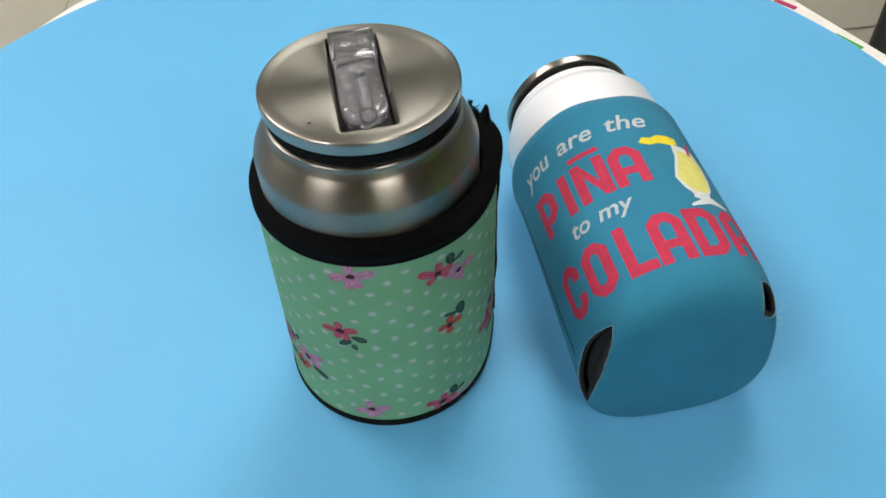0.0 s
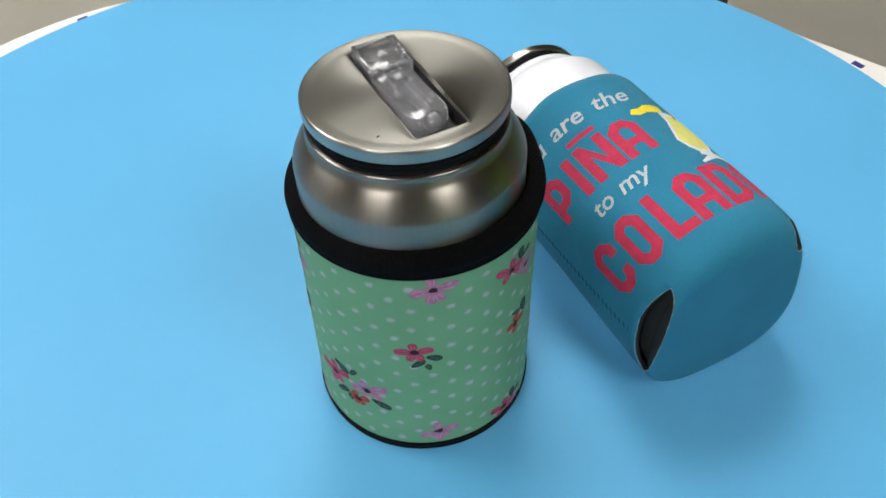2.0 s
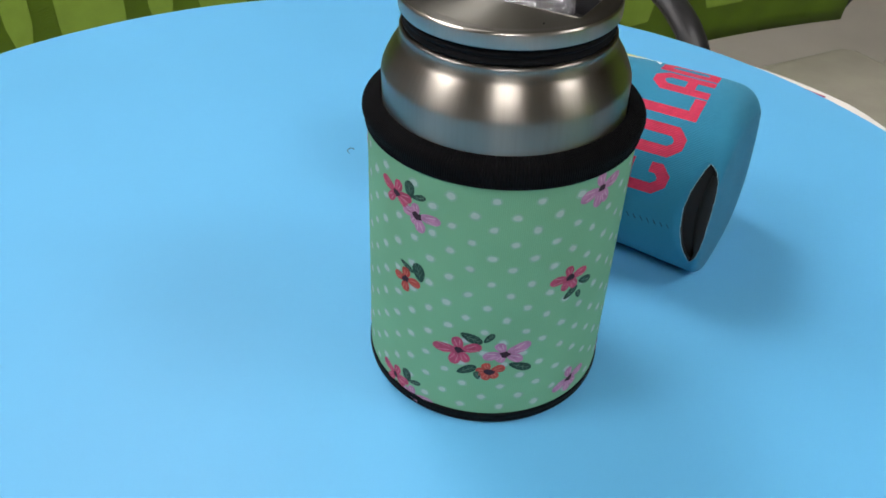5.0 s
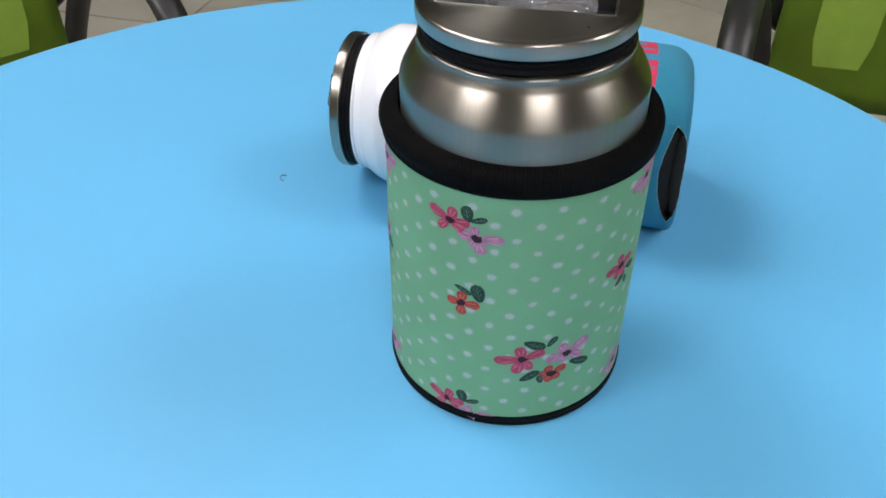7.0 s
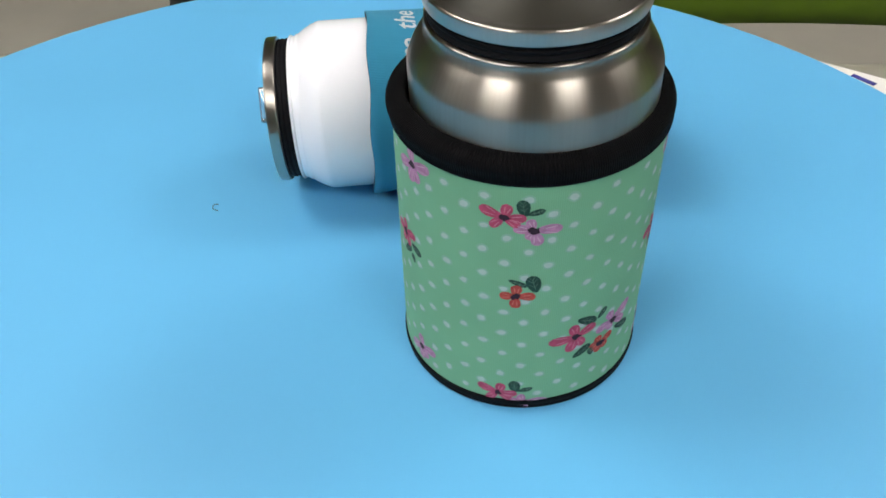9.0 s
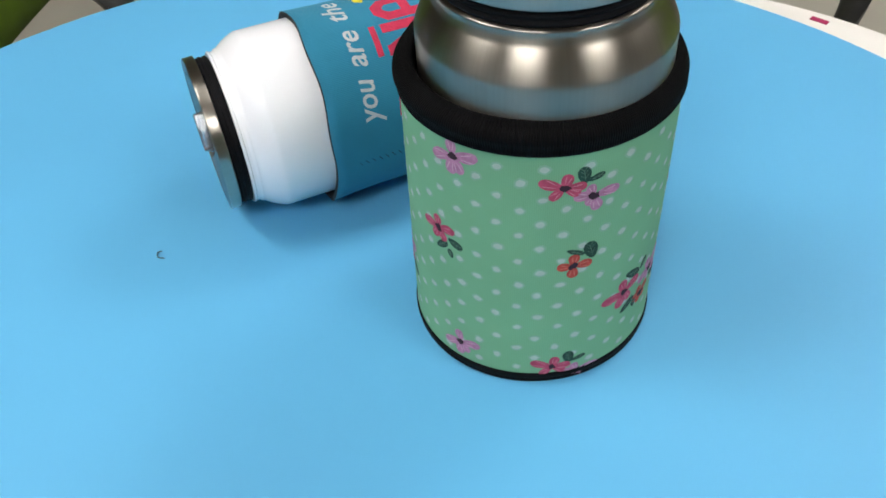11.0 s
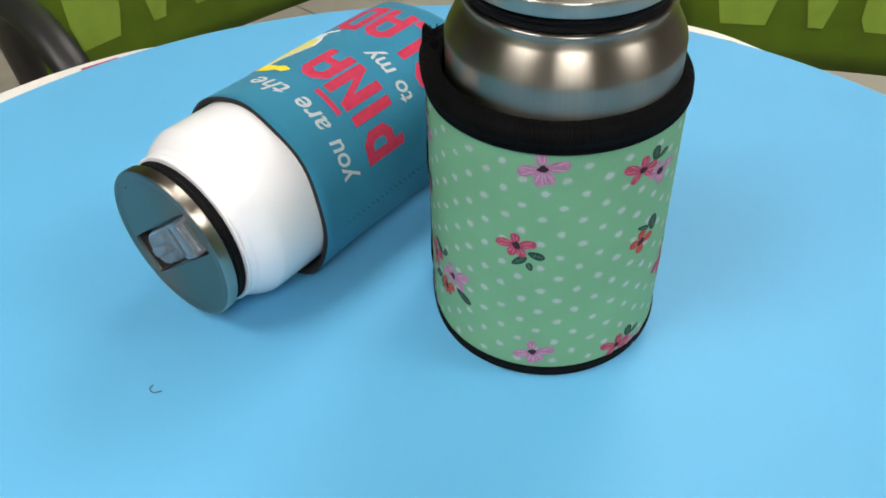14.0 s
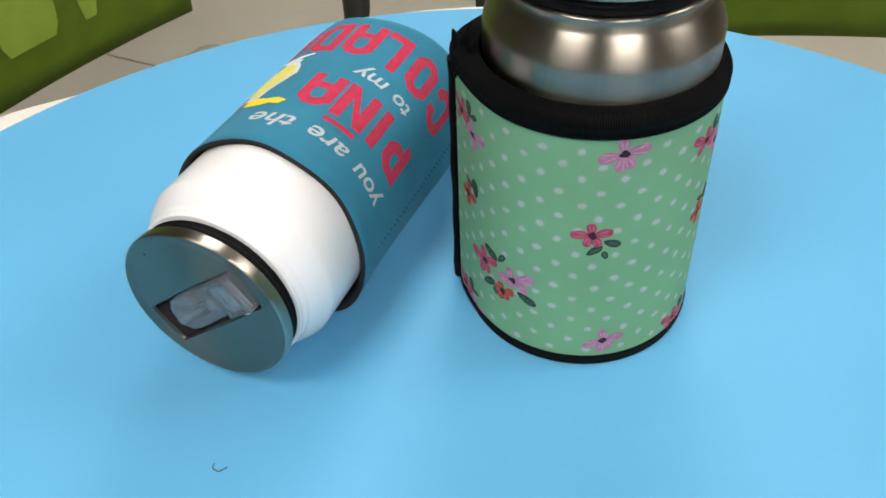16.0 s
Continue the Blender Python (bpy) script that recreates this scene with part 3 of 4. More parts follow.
tagged(part("printed_dot_edges", halo, M_DOT_EDGE, sleeve, smooth=False), kind="stuff")
tagged(part("printed_dots", bm, M_DOT, sleeve, smooth=False), kind="stuff")

# the joined edge: a standing seam in black piping, and the loose end of the elastic above it
bm = bmesh.new()
pts = [wrap(SEAM + 0.8 * math.sin(k * 0.9), 0.001 + 0.0058 * k, 0.0007 + 0.0002 * math.sin(k * 1.7)) for k in range(16)]
sweep(bm, pts, 0.0027, 10, 0.7, side=(math.cos(radians(SEAM)), math.sin(radians(SEAM)), 0))
part("seam_piping", bm, M_PIPING, sleeve, "black standing side seam")
bm = bmesh.new()
tail = curve_points([wrap(SEAM + 3, 0.086, -0.0012), wrap(SEAM + 4, 0.0900, -0.0008), wrap(SEAM + 5, 0.0935, -0.0006), wrap(SEAM + 6, 0.0985, 0.0004)], 6)
sweep(bm, tail, [0.0056 - 0.0046 * (k / (len(tail) - 1)) ** 2.5 for k in range(len(tail))], 10, 0.32, side=(math.cos(radians(SEAM)), math.sin(radians(SEAM)), 0))
part("binding_end", bm, M_PIPING, sleeve, "loose folded end of the black elastic")
random.seed(5)
for k in range(44):
    bm = bmesh.new()
    a, z = SEAM + random.uniform(5, 18), 0.0945 + random.uniform(-0.001, 0.001)
    p = Vector(wrap(a, z, -0.0034))
    sweep(bm, [p, p + Vector((random.uniform(-1, 1), random.uniform(-1, 1), 1.6)) * 0.0014, p + Vector((random.uniform(-2, 2), random.uniform(-2, 2), random.uniform(2.2, 3.4))) * 0.0014], 0.00016, 5)
    part("frayed_thread", bm, M_PIPING, sleeve)
bm = bmesh.new()
for k in range(26):
    z = 0.006 + 0.0031 * k
    p = [Vector(wrap(SEAM - 6.5 + random.uniform(-0.2, 0.2), z, 0.0002)), Vector(wrap(SEAM - 6.5, z + 0.0017, 0.0002))]
    sweep(bm, p, 0.00016, 5)
part("stitching", bm, M_DOT, sleeve, "pale vertical stitching")

# the soft sleeve leans a little: its foot is pushed out, its top drawn back
lean = Matrix.Identity(4)
lean[0][0], lean[1][1] = 0.987, 1.006
lean[1][3], lean[1][2], lean[0][3], lean[0][2] = 0.0012, -0.0166, -0.0009, 0.0105
for ob in sleeve.children_recursive:
    ob.data.transform(lean)

# ---- the lying tumbler and its printed cooler ----
# local frame: z runs from the base to the lid, x to the side away from the sleeve, y down to the table
YAW = 3.38
LID_END = Vector((0.0873, 0.0896, 0.0343))
LIE = Matrix.Translation(LID_END) @ pose(0, 0, 0, -90, 0, YAW)
SCALE = 0.963
bottle(LIE @ pose(0, 0, -0.1249 * SCALE, 0, 0, 128) @ Matrix.Scale(SCALE, 4), M_WHITE, "white enamelled can-shaped tumbler lying on its side in the teal cooler", "glossy white enamel body", 2.5, 0.32, 3.6, ((-0.0240, -0.0034, 40, 0.0010),))

KR = 0.0343
BASE = -0.1368
cooler = thing("can_cooler", LIE, "teal foam can cooler with a printed red and white slogan", "can cooler")
# the openings at the base's corners: middle, half width, bite into the side, bite into the base
HOLES = ((178.0, 33.0, 0.0058, 0.10), (36.0, 12.0, 0.0030, 0.11))


def on_cooler(deg, ax, lift=0.0):
    """A place on the cooler: deg is 90 at the top and 180 on the side towards the sleeve; ax runs from the lid, negative."""
    a = radians(deg)
    return (*settle((KR + lift) * math.cos(a), -(KR + lift) * math.sin(a), ax), ax)


def settle(x, y, ax):
    """Flattens the cooler's underside towards its base, where it rests squarely on the table."""
    t = min(1.0, max(0.0, (mouth(0) - ax) / (mouth(0) - BASE))) ** 3
    r = math.hypot(x, y)
    if r < 1e-9:
        return x, y
    c, s = x / r, y / r
    # slack foam: wider than high along the middle, with a fold under the side seam
    along = min(1.0, max(0.0, (mouth(0) - ax) / (mouth(0) - BASE)))
    d = (math.degrees(math.atan2(-y, x)) - 213 + 180) % 360 - 180
    up = (math.degrees(math.atan2(-y, x)) - 128 + 180) % 360 - 180
    sunk = 1 / (1 + math.exp((abs(up) - 60) / 7))
    grow = 1 + 0.05 * max(0.0, c) ** 2 * math.sin(math.pi * min(1, along + 0.08)) ** 0.8 + 0.06 * math.exp(-(d / 19) ** 2) * math.sin(math.pi * min(1.0, max(0.0, along * 0.96 + 0.02))) ** 0.7
    grow -= (0.030 + 0.032 * along ** 2) * sunk * math.sin(math.pi * min(0.5, along * 1.6))
    # the far lower corner is drawn in by its seam
    e = (math.degrees(math.atan2(-y, x)) - 15 + 180) % 360 - 180
    grow -= 0.13 * math.exp(-(e / 40) ** 2) * min(1.0, max(0.0, (-0.118 - ax) / 0.019)) ** 2
    x, y = x * grow, y * grow
    p = 2.0 + (0.9 * t if s > 0 else 0.0)
    k = (abs(c) ** p + abs(s) ** p) ** (-1 / p)
    return x * k, min(y * k, KR)


def fillet(deg):
    """The rounding between side and base: soft on top, tighter at the sides and below."""
    return 0.003 + 0.0090 * max(0.0, math.sin(radians(deg))) ** 3


def mouth(deg):
    return -0.0376 - 0.0016 * math.sin(radians(deg)) + 0.0004 * math.sin(radians(7 * deg))


def bite(deg):
    """How far the corner opening cuts up the side."""
    for h, wide, side, under in HOLES:
        d = (deg - h + 180) % 360 - 180
        if abs(d) < wide:
            return side * (1 - (d / wide) ** 2)
    return 0.0


def wall_lift(ax):
    """The slack of the foam: it opens a little at the mouth and hugs the bottle in the middle."""
    t = min(1.0, max(0.0, (-0.0372 - ax) / 0.093))
    return 0.0006 * (1 - t) ** 6 - 0.0004 * math.sin(math.pi * t)


def cooler_side(bm):
    uv = bm.loops.layers.uv.verify()
    n, rows = 360, 24
    grid = []
    for j in range(rows + 1):
        line = []
        for k in range(n):
            deg = 360 * k / n
            a0, a1 = mouth(deg), BASE + fillet(deg) + bite(deg)
            t = j / rows
            flare = wall_lift(a0 + (a1 - a0) * t) * (1 - t ** 6)
            # the lower lip of the mouth hangs open beside the seam
            flare += 0.0015 * math.exp(-(((deg - 222 + 180) % 360 - 180) / 22) ** 2) * (1 - t) ** 8
            if j >= rows - 2:
                flare += 0.0008 * (j - rows + 2) / 2 * min(1.0, bite(deg) / 0.004)
            line.append(bm.verts.new(on_cooler(deg, a0 + (a1 - a0) * t, flare)))
        grid.append(line)
    for j in range(rows):
        for k in range(n):
            f = bm.faces.new((grid[j][k], grid[j][(k + 1) % n], grid[j + 1][(k + 1) % n], grid[j + 1][k]))
            for lp, (a, b) in zip(f.loops, ((k, j), (k + 1, j), (k + 1, j + 1), (k, j + 1))):
                lp[uv].uv = (a / n * 0.216, b / rows * 0.1)
    return bm


def cooler_base(bm):
    uv = bm.loops.layers.uv.verify()
    n, rows = 360, 22
    grid = []
    for j in range(1, rows + 1):
        line = []
        for k in range(n):
            deg = 360 * k / n
            edge = KR
            for h, wide, side, under in HOLES:
                d = (deg - h + 180) % 360 - 180
                if abs(d) < wide:
                    edge = KR * (1 - under * (1 - (d / wide) ** 2))
            fr = fillet(deg)
            flat = min(edge, KR - fr)
            turn = math.asin(min(1.0, max(0.0, edge - flat) / fr)) * max(0, j - 8) / (rows - 8)
            r = flat * (min(j, 8) / 8) ** 0.8 + fr * math.sin(turn)
            ax = BASE + fr * (1 - math.cos(turn)) - 0.0008 * math.cos(min(1, r / KR) * math.pi / 2)
            line.append(bm.verts.new((*settle(r * math.cos(radians(deg)), -r * math.sin(radians(deg)), ax), ax)))
        grid.append(line)
    mid = bm.verts.new((0, 0, BASE - 0.0008))
    for k in range(n):
        f = bm.faces.new((mid, grid[0][(k + 1) % n], grid[0][k]))
        for lp in f.loops:
            lp[uv].uv = (lp.vert.co.x, lp.vert.co.y)
        for j in range(rows - 1):
            f = bm.faces.new((grid[j][k], grid[j][(k + 1) % n], grid[j + 1][(k + 1) % n], grid[j + 1][k]))
            for lp, i in zip(f.loops, (k, k + 1, k + 1, k)):
                # planar on the base, and on with the side's ribs round the edge
                lp[uv].uv = (lp.vert.co.x, lp.vert.co.y) if j < 8 else (i / n * 0.216, 0.1 - lp.vert.co.z + BASE)
    return bm


def thicken(ob, t):
    mod = ob.modifiers.new("thickness", "SOLIDIFY")
    mod.thickness, mod.offset, mod.material_offset, mod.material_offset_rim = t, -1, 1, 1
    return ob


def outward(ob):
    """Turns the faces so that they look away from the cooler's middle."""
    me = ob.data
    b2 = bmesh.new()
    b2.from_mesh(me)
    b2.faces.ensure_lookup_table()
    c = Vector((0, 0, -0.085))
    f = b2.faces[len(b2.faces) // 2]
    if f.normal.dot(f.calc_center_median() - c) < 0:
        bmesh.ops.reverse_faces(b2, faces=b2.faces)
    b2.to_mesh(me)
    b2.free()
    return ob


shell = bmesh.new()
cooler_side(shell)
cooler_base(shell)
bmesh.ops.remove_doubles(shell, verts=shell.verts, dist=2e-5)
thicken(outward(part("shell", shell, [M_TEAL, M_LINING], cooler, "teal knitted foam shell with black lining")), 0.0018)

# black lining, added across the corner openings so that they look dark inside
bm = bmesh.new()
rings = []
for r, ax in ((0.0, BASE + 0.0022), (KR - 0.006, BASE + 0.0022), (KR - 0.0036, BASE + 0.0034), (KR - 0.0030, BASE + 0.006), (KR - 0.0028, BASE + 0.011)):
    rings.append([bm.verts.new((*settle(r * math.cos(radians(4 * k)), -r * math.sin(radians(4 * k)), ax), ax)) for k in range(90)] if r else [bm.verts.new((0, 0, ax))])
for a, b in zip(rings, rings[1:]):
    for k in range(90):
        bm.faces.new((a[0], b[k], b[(k + 1) % 90]) if len(a) == 1 else (a[k], a[(k + 1) % 90], b[(k + 1) % 90], b[k]))
part("lining", bm, M_LINING, cooler, "black foam lining added inside the base to darken its openings")

# stitched side seam and its loose ends
SEAM_DEG = 190.5
bm = bmesh.new()
for k in range(34):
    ax = -0.041 - 0.0025 * k
    sweep(bm, [on_cooler(SEAM_DEG - 1, ax, 0.0002), on_cooler(SEAM_DEG + 1.6, ax - 0.0012, 0.0002)], 0.00015, 5)
part("seam_stitching", bm, M_DARK_THREAD, cooler, "dark zigzag side seam")
M_RAW = material("raw_edge", (0.22, 0.40, 0.48), 0.85)
# pale raw edges round the corner openings
random.seed(21)
for h, wide, side, under in HOLES:
    up, low = [], []
    for k in range(33):
        deg = h - wide + 2 * wide * k / 32
        f = 1 - ((deg - h) / wide) ** 2
        r = KR * (1 - under * f) + 0.00015
        fr = fillet(deg)
        over = max(0.0, r - (KR - fr))
        ax = BASE + fr - math.sqrt(max(0.0, fr ** 2 - over ** 2)) + random.uniform(-1, 1) * 0.00012
        up.append(on_cooler(deg, BASE + fr + bite(deg) + random.uniform(-1, 1) * 0.00012, 0.0008 * min(1.0, bite(deg) / 0.004)))
        low.append((*settle(r * math.cos(radians(deg)), -r * math.sin(radians(deg)), ax), ax - 0.0001))
    bm = bmesh.new()
    inner = low[3:-3]
    out = Vector((math.cos(radians(h)), -math.sin(radians(h)), 0))
    grow = [0.0008 + 0.0017 * max(0.0, math.sin(math.pi * k / (len(inner) - 1))) ** 0.7 for k in range(len(inner))]
    sweep(bm, [Vector(p) + Vector((0, 0, g * 0.95)) - 0.0002 * out for p, g in zip(inner, grow)], grow, 10, 0.45, side=out)
    part("edge_lining", bm, M_LINING, cooler, "black foam edge of the opening")
    for line in (up, low):
        bm = bmesh.new()
        sweep(bm, line, [0.00007 + 0.0001 * random.random() for _ in line], 5)
        part("raw_edge", bm, M_RAW, cooler, "pale frayed cut edge")
random.seed(9)
for deg, ax in ((10, BASE + 0.005), (14, BASE + 0.006), (8, BASE + 0.004), (20, BASE + 0.007)):
    bm = bmesh.new()
    p = Vector(on_cooler(deg, ax, 0.0002))
    out = Vector(on_cooler(deg, 0, 0)) - Vector((0, 0, 0))
    out = out.normalized() * 0.0011
    sweep(bm, curve_points([p, p + out + Vector((0, 0, random.uniform(-1, 2) * 0.001)), p + 1.5 * out + Vector((0.001, 0, random.uniform(-3, 2) * 0.001))], 5), 0.00006, 5)
    part("loose_thread", bm, M_THREAD, cooler)

# lettering: (across, down) in millimetres from the column at START degrees
KDEG = 1000 * KR * math.pi / 180
START = 168.0


def print_place(x, down, lift):
    deg = START - x / KDEG
    bend = 2.6 * ((deg - 105) / 60) ** 2
    ax = -(down - 0.8 - bend) / 1000
    return on_cooler(deg, ax, lift + wall_lift(ax))


def printed(name, bm, mat, lift=0.00012, label=""):
    """Lays a flat drawing in millimetres (x across, y up from the lid's line) on the cooler."""
    bmesh.ops.remove_doubles(bm, verts=bm.verts, dist=0.02)
    bmesh.ops.triangulate(bm, faces=bm.faces)
    for _ in range(3):
        long = [e for e in bm.edges if e.calc_length() > 2.5]
        if not long:
            break
        bmesh.ops.subdivide_edges(bm, edges=long, cuts=1)
        bmesh.ops.triangulate(bm, faces=bm.faces)
    uv = bm.loops.layers.uv.verify()
    for f in bm.faces:
        for lp in f.loops:
            lp[uv].uv = (lp.vert.co.x / 1000, lp.vert.co.y / 1000)
    for v in bm.verts:
        v.co = print_place(v.co.x, -v.co.y, lift)
    return outward(part(name, bm, mat, cooler, label, smooth=False))


def polygon(bm, pts):
    return bm.faces.new([bm.verts.new((x, y, 0)) for x, y in pts])


def stroke(bm, pts, w):
    """A thick line with mitred joints through points."""
    p = [Vector((x, y)) for x, y in pts]
    left, right = [], []
    for i, q in enumerate(p):
        a = (q - p[i - 1]).normalized() if i else (p[1] - p[0]).normalized()
        b = (p[i + 1] - q).normalized() if i + 1 < len(p) else a
        m = (a + b).normalized()
        nrm = Vector((-m.y, m.x))
        k = w / 2 / max(0.5, abs(nrm.dot(Vector((-a.y, a.x)))))
        left.append(q + nrm * k)
        right.append(q - nrm * k)
    lv, rv = [bm.verts.new((*v, 0)) for v in left], [bm.verts.new((*v, 0)) for v in right]
    for i in range(len(p) - 1):
        bm.faces.new((lv[i], rv[i], rv[i + 1], lv[i + 1]))


def block_letter(ch, x, y, w, h, t):
    """A condensed block capital with cut corners, its lower left corner at x, y."""
    bm = bmesh.new()
    a, b, c = x + t / 2, x + w - t / 2, w * 0.22
    lo, hi = y + t / 2, y + h - t / 2
    if ch == "P":
        stroke(bm, [(a, y), (a, hi), (b - c, hi), (b, hi - c), (b, y + h * 0.46), (b - c, y + h * 0.34), (a, y + h * 0.34)], t)
    elif ch == "I":
        stroke(bm, [(x + w / 2, y), (x + w / 2, y + h)], t)
    elif ch == "N":
        stroke(bm, [(a, y), (a, y + h)], t)
        stroke(bm, [(b, y), (b, y + h)], t)
        polygon(bm, [(x + t * 0.9, y + h), (x + t * 0.2, y + h), (x + w - t * 0.9, y), (x + w - t * 0.2, y)])
    elif ch == "A":
        stroke(bm, [(a, y), (a, hi - c), (a + c, hi), (b - c, hi), (b, hi - c), (b, y)], t)
        stroke(bm, [(a, y + h * 0.36), (b, y + h * 0.36)], t * 0.9)
    elif ch == "C":
        stroke(bm, [(b, y + h * 0.64), (b, hi - c), (b - c, hi), (a + c, hi), (a, hi - c), (a, lo + c), (a + c, lo), (b - c, lo), (b, lo + c), (b, y + h * 0.36)], t)
    elif ch == "O":
        stroke(bm, [(a, y + h / 2), (a, hi - c), (a + c, hi), (b - c, hi), (b, hi - c), (b, lo + c), (b - c, lo), (a + c, lo), (a, lo + c), (a, y + h / 2)], t)
    elif ch == "L":
        stroke(bm, [(a, y + h), (a, lo), (x + w, lo)], t)
    elif ch == "D":
        stroke(bm, [(a, y + h / 2), (a, hi), (b - c, hi), (b, hi - c), (b, lo + c), (b - c, lo), (a, lo), (a, y + h / 2)], t)
    return bm


def word(text, spots, y, h, t, label):
    for (ch, (x, w)) in zip(text, spots):
        printed("printed_letter", block_letter(ch, x, y, w, h, t), M_RED, label=label + " " + ch)


DX = lambda deg: (168.0 - deg) * KDEG
word("PINA", ((DX(167), 11.5), (DX(142), 4.2), (DX(131), 13.2), (DX(107), 12.8)), -86.2, 19.0, 4.0, "red block capital")
bm = bmesh.new()
stroke(bm, [(DX(130), -64.0), (DX(109), -64.0)], 2.2)
printed("printed_tilde", bm, M_RED, label="red bar over the N")
word("COLADA", ((DX(173.5), 12.0), (DX(149), 12.0), (DX(123), 10.5), (DX(104), 12.6), (DX(80.5), 12.2), (DX(57), 12.6)), -123.4, 21.5, 4.0, "red block capital")


def font_mesh(text, size, bold):
    cu = bpy.data.curves.new("lettering", "FONT")
    cu.body, cu.size, cu.offset, cu.resolution_u = text, size, bold, 3
    cu.shear = 0.22
    ob = bpy.data.objects.new("lettering", cu)
    scene.collection.objects.link(ob)
    bpy.context.view_layer.update()
    me = bpy.data.meshes.new_from_object(ob.evaluated_get(bpy.context.evaluated_depsgraph_get()))
    bpy.data.objects.remove(ob)
    bpy.data.curves.remove(cu)
    bm = bmesh.new()
    bm.from_mesh(me)
    bpy.data.meshes.remove(me)
    bmesh.ops.remove_doubles(bm, verts=bm.verts, dist=1e-5)
    return bm


def small_word(text, deg0, deg1, base, size, slope=0.0):
    bm = font_mesh(text, size, 0.14)
    xs = [v.co.x for v in bm.verts]
    k = (DX(deg1) - DX(deg0)) / (max(xs) - min(xs))
    for v in bm.verts:
        v.co.x = DX(deg0) + (v.co.x - min(xs)) * k
        v.co.y = v.co.y + base + slope * (v.co.x - DX(deg0))
    printed("printed_word", bm, M_PALE_WORD, label="white printed words " + text)


small_word("you", 167, 140, -59.4, 10.8, 0.04)
small_word("are", 133, 108, -58.5, 10.8, 0.0)
small_word("the", 99, 72, -58.2, 10.8, -0.01)
small_word("to", 146, 132, -96.2, 10.0, 0.0)
small_word("my", 126, 103, -96.2, 10.0, 0.0)

# the cocktail glass: a leaning hurricane glass with a pineapple wedge and a straw
def shape(name, outline, mat, lift, label):
    bm = bmesh.new()
    polygon(bm, [(DX(d), -y) for d, y in outline])
    printed(name, bm, mat, lift, label)


shape("printed_pineapple", [(83.5, 66.8), (80, 64.2), (74, 64.6), (69, 63.2), (62, 63.4), (56, 64.6), (57, 68.4), (63, 68.6), (70, 67.6), (77, 68.4)], M_YELLOW, 0.00022, "yellow pineapple wedge")
shape("printed_glass", [(62, 68.4), (56, 68.6), (46, 70.0), (43.5, 75), (43, 80), (45, 86), (49, 92), (53, 94.5), (54, 96), (49, 97.6), (42, 99.4), (43, 100.6), (57, 99.4), (70.5, 100.8), (70.5, 99.6), (62, 97.4),
                        (66, 96.4), (65, 94.6), (69, 91), (71.5, 86), (67.5, 80), (63.5, 74.5)], M_PALE, 0.00012, "white outline of a cocktail glass")
shape("printed_drink", [(60.5, 71.4), (55, 71.6), (47, 72.6), (45.5, 79), (47, 86), (51, 92), (55, 94), (62, 93.4), (67, 90), (69.5, 86), (65.5, 80.5), (61.5, 75)], M_CREAM, 0.0002, "pale yellow drink")
shape("printed_straw", [(49, 65.8), (46, 66.2), (49.5, 73.5), (52, 73)], M_RED, 0.00028, "red drinking straw")

# a curled hair on the disc
bm = bmesh.new()
sweep(bm, curve_points([(0.0675, 0.1165, 0.0003), (0.0690, 0.1188, 0.0004), (0.0712, 0.1186, 0.0006), (0.0718, 0.1170, 0.0003)], 6), 0.0002, 6)
tagged(part("hair", bm, material("fibre", (0.05, 0.09, 0.13), 0.6)), "short curled dark fibre lying on the blue disc", "fibre")


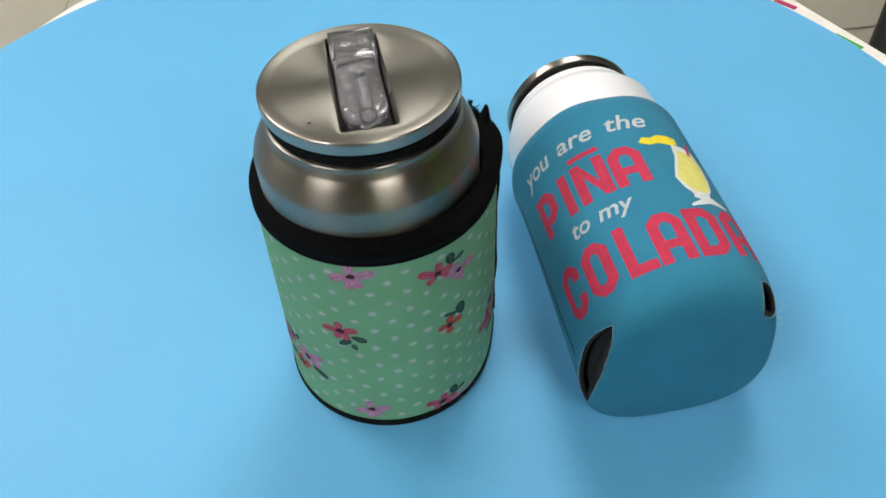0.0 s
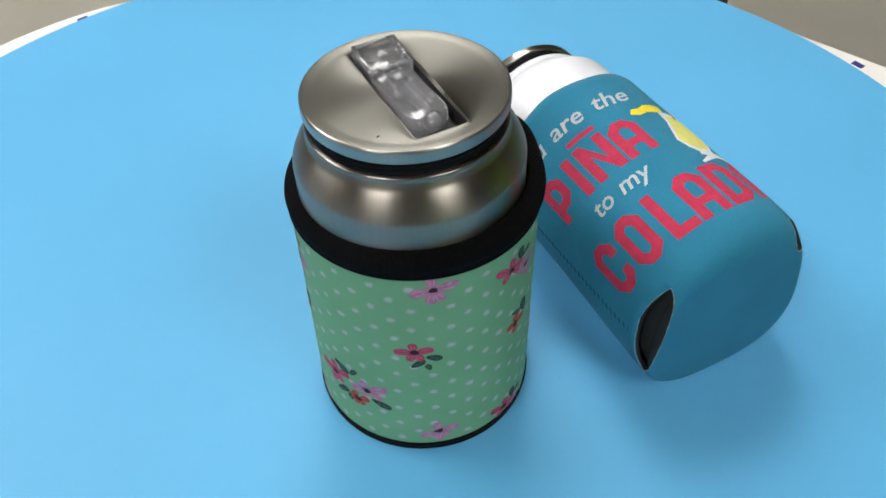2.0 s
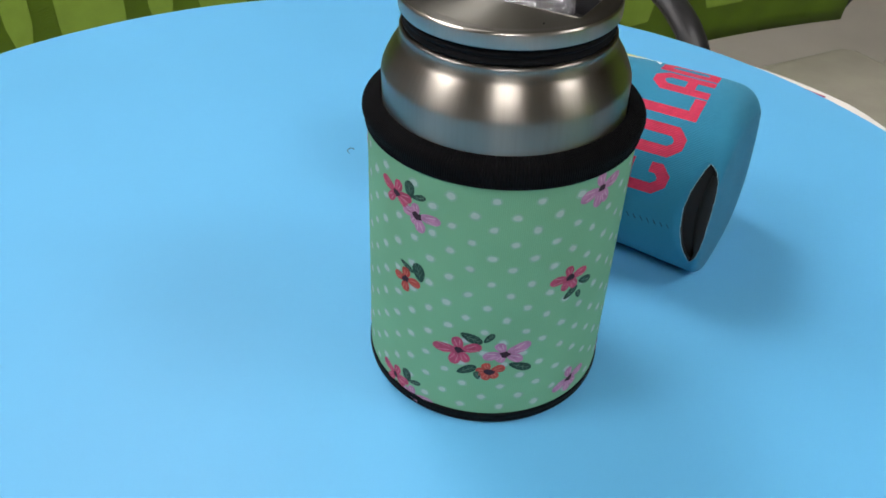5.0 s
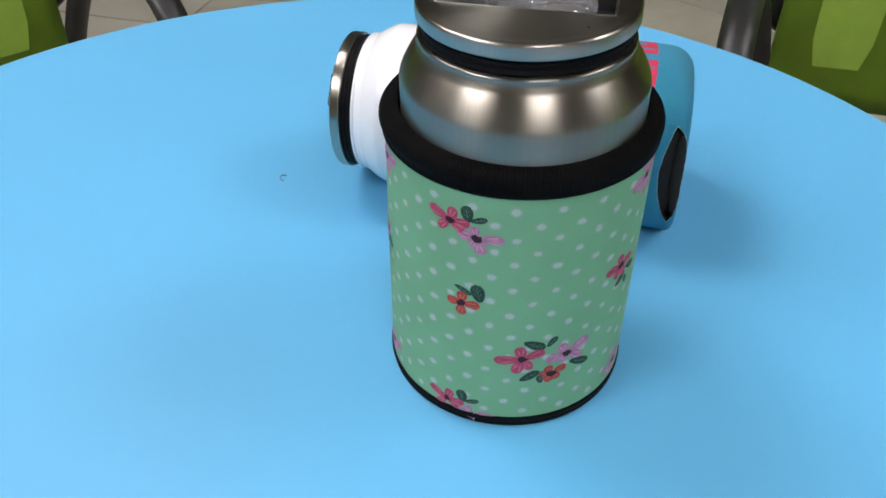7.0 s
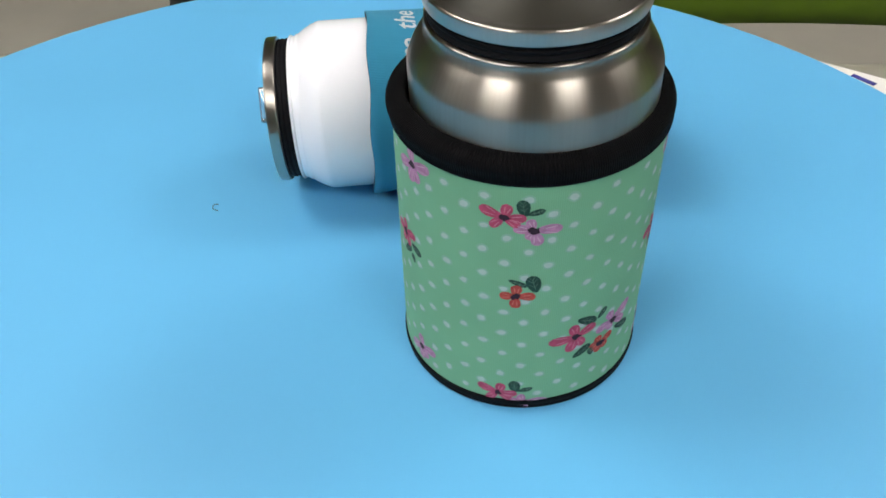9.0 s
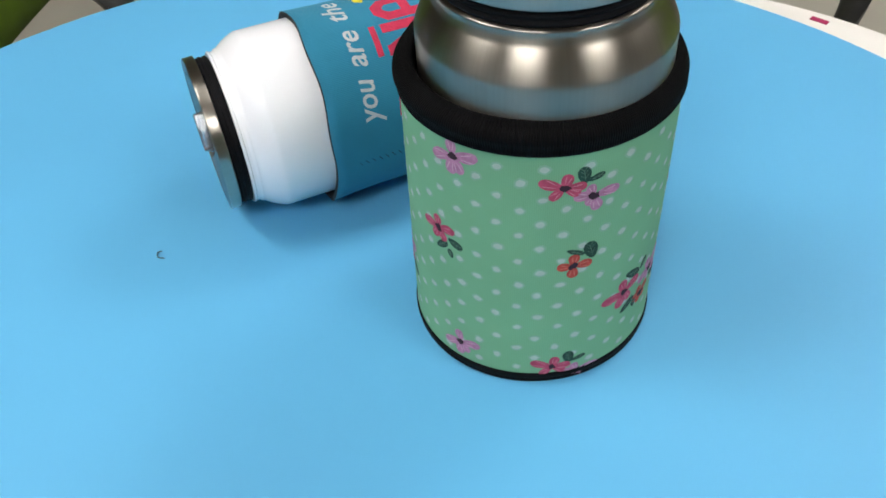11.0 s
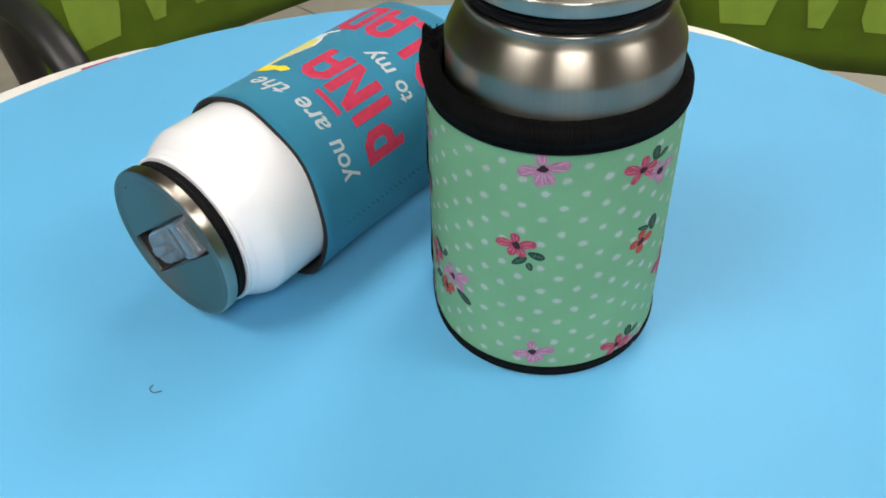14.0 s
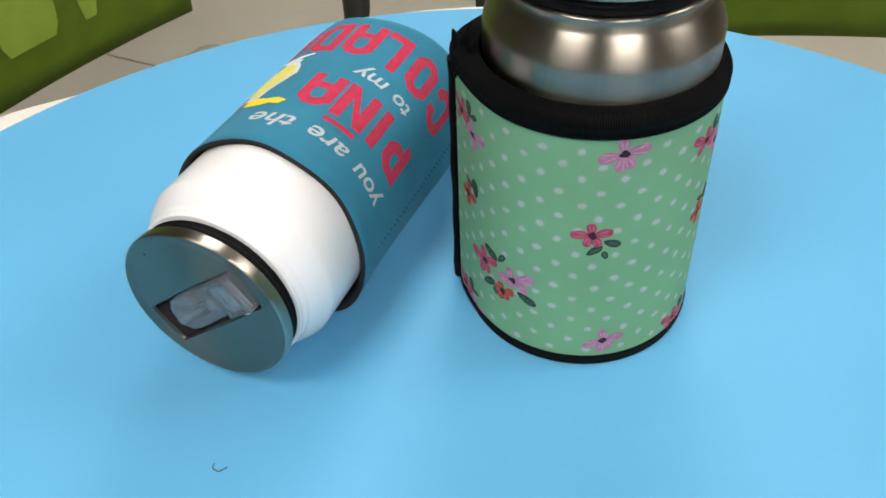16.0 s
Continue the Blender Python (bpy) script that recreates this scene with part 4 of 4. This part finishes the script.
# ---- office chairs round the table ----
def office_chair(place):
    ch = thing("office_chair", place, "office chair with green mesh back and black loop arms", "chair", "chairs round the table")
    # the chair faces local -y; its origin is on the floor under the back
    bm = bmesh.new()
    box(bm, 0.42, 0.33, 0.07, pose(0, -0.215, 0.44), 0.03, 3)
    seat = part("seat", bm, M_SEAT, ch, "beige-grey fabric seat")
    bm = bmesh.new()
    sweep(bm, [(x, -0.22 + y, 0.452) for x, y in ((-0.2085, -0.13), (-0.2085, 0.13))], 0.004, 8)
    part("piping", bm, M_CLOTH, seat)
    z0, z1, wd = 0.485, 1.0, 0.235

    def back_y(x, z):
        return 0.02 - 0.35 * x * x + 0.10 * (z - z0) ** 2 - 0.02 * math.sin((z - z0) * 6)

    # mesh sheet
    bm = bmesh.new()
    nx, nz = 24, 20
    grid = [[bm.verts.new((wd * (2 * i / nx - 1) * (1 - 0.12 * (j / nz) ** 2), back_y(wd * (2 * i / nx - 1), z0 + (z1 - z0) * j / nz), z0 + (z1 - z0) * j / nz)) for i in range(nx + 1)] for j in range(nz + 1)]
    for j in range(nz):
        for i in range(nx):
            bm.faces.new((grid[j][i], grid[j][i + 1], grid[j + 1][i + 1], grid[j + 1][i]))
    sheet = part("backrest", bm, M_MESH, ch, "green mesh backrest")
    mod = sheet.modifiers.new("thickness", "SOLIDIFY")
    mod.thickness, mod.offset = 0.012, 0
    # brighter thin panels woven into the mesh
    for x0, x1, h0, h1 in ((-0.195, -0.130, 0.055, 0.32), (-0.100, -0.068, 0.055, 0.32), (-0.040, 0.040, 0.055, 0.17), (0.068, 0.100, 0.055, 0.32), (0.130, 0.195, 0.055, 0.32), (-0.040, 0.040, 0.20, 0.32)):
        bm = bmesh.new()
        k = 8
        rows = []
        for j in range(k + 1):
            z = z0 + h0 + (h1 - h0) * j / k
            inset = 0.008 * (1 - min(1, min(j, k - j) / 1.5)) ** 2
            rows.append([bm.verts.new((x, back_y(x, z) - 0.0085, z)) for x in (x0 + inset, x0 * 0.67 + x1 * 0.33, x0 * 0.33 + x1 * 0.67, x1 - inset)])
        for a, b in zip(rows, rows[1:]):
            for i in range(3):
                bm.faces.new((a[i], a[i + 1], b[i + 1], b[i]))
        part("mesh_panel", bm, M_LIME, sheet, "lighter see-through mesh panel")
    # frame behind the mesh, and arms
    bm = bmesh.new()
    sweep(bm, curve_points([(-0.255, 0.03, 0.98), (-0.26, 0.02, 0.75), (-0.25, 0.015, 0.60), (-0.15, 0.055, 0.565), (0, 0.068, 0.555), (0.15, 0.055, 0.565), (0.25, 0.015, 0.60), (0.26, 0.02, 0.75), (0.255, 0.03, 0.98)], 8), 0.018, 10)
    part("back_frame", bm, M_BLACK_PLASTIC, ch, "black back frame")
    for s in (-1, 1):
        bm = bmesh.new()
        loop = curve_points([(s * 0.242, 0.012, 0.50), (s * 0.258, -0.03, 0.595), (s * 0.268, -0.085, 0.65), (s * 0.270, -0.155, 0.665), (s * 0.268, -0.225, 0.635), (s * 0.262, -0.265, 0.56), (s * 0.24, -0.265, 0.47), (s * 0.205, -0.24, 0.415)], 8)
        sweep(bm, loop, 0.017, 12, 0.65, side=(0, 0, 1))
        part("arm", bm, M_BLACK_PLASTIC, ch, "black loop armrest")
    bm = lathe([(0, 0.405), (0.03, 0.40), (0.028, 0.10), (0.05, 0.09), (0.05, 0.06), (0, 0.06)], 24)
    bmesh.ops.translate(bm, vec=(0, -0.22, 0), verts=bm.verts)
    part("column", bm, M_BLACK_PLASTIC, ch)
    for k in range(5):
        a = radians(72 * k + 18)
        bm = bmesh.new()
        sweep(bm, [(0.03 * math.cos(a), -0.22 + 0.03 * math.sin(a), 0.085), (0.27 * math.cos(a), -0.22 + 0.27 * math.sin(a), 0.062)], [0.024, 0.015], 8)
        leg = part("leg", bm, M_BLACK_PLASTIC, ch)
        bm = bmesh.new()
        bmesh.ops.create_cone(bm, cap_ends=True, segments=20, radius1=0.027, radius2=0.027, depth=0.04,
                              matrix=Matrix.Translation((0.27 * math.cos(a), -0.22 + 0.27 * math.sin(a), 0.027)) @ pose(0, 0, 0, 90, 0, math.degrees(a)))
        part("castor", bm, M_BLACK_PLASTIC, leg)
    return ch


# each chair: where its back stands, and the bearing in which it points away from the table
chair = office_chair(pose(1.0, 0.2125, FLOOR_Z, 0, 0, 60 - 90))
for x, y, bearing in ((0.76, -0.374, -5), (0.08, -0.775, -64), (0.404, 0.816, 62)):
    copy_thing(chair, pose(x, y, FLOOR_Z, 0, 0, bearing - 90))
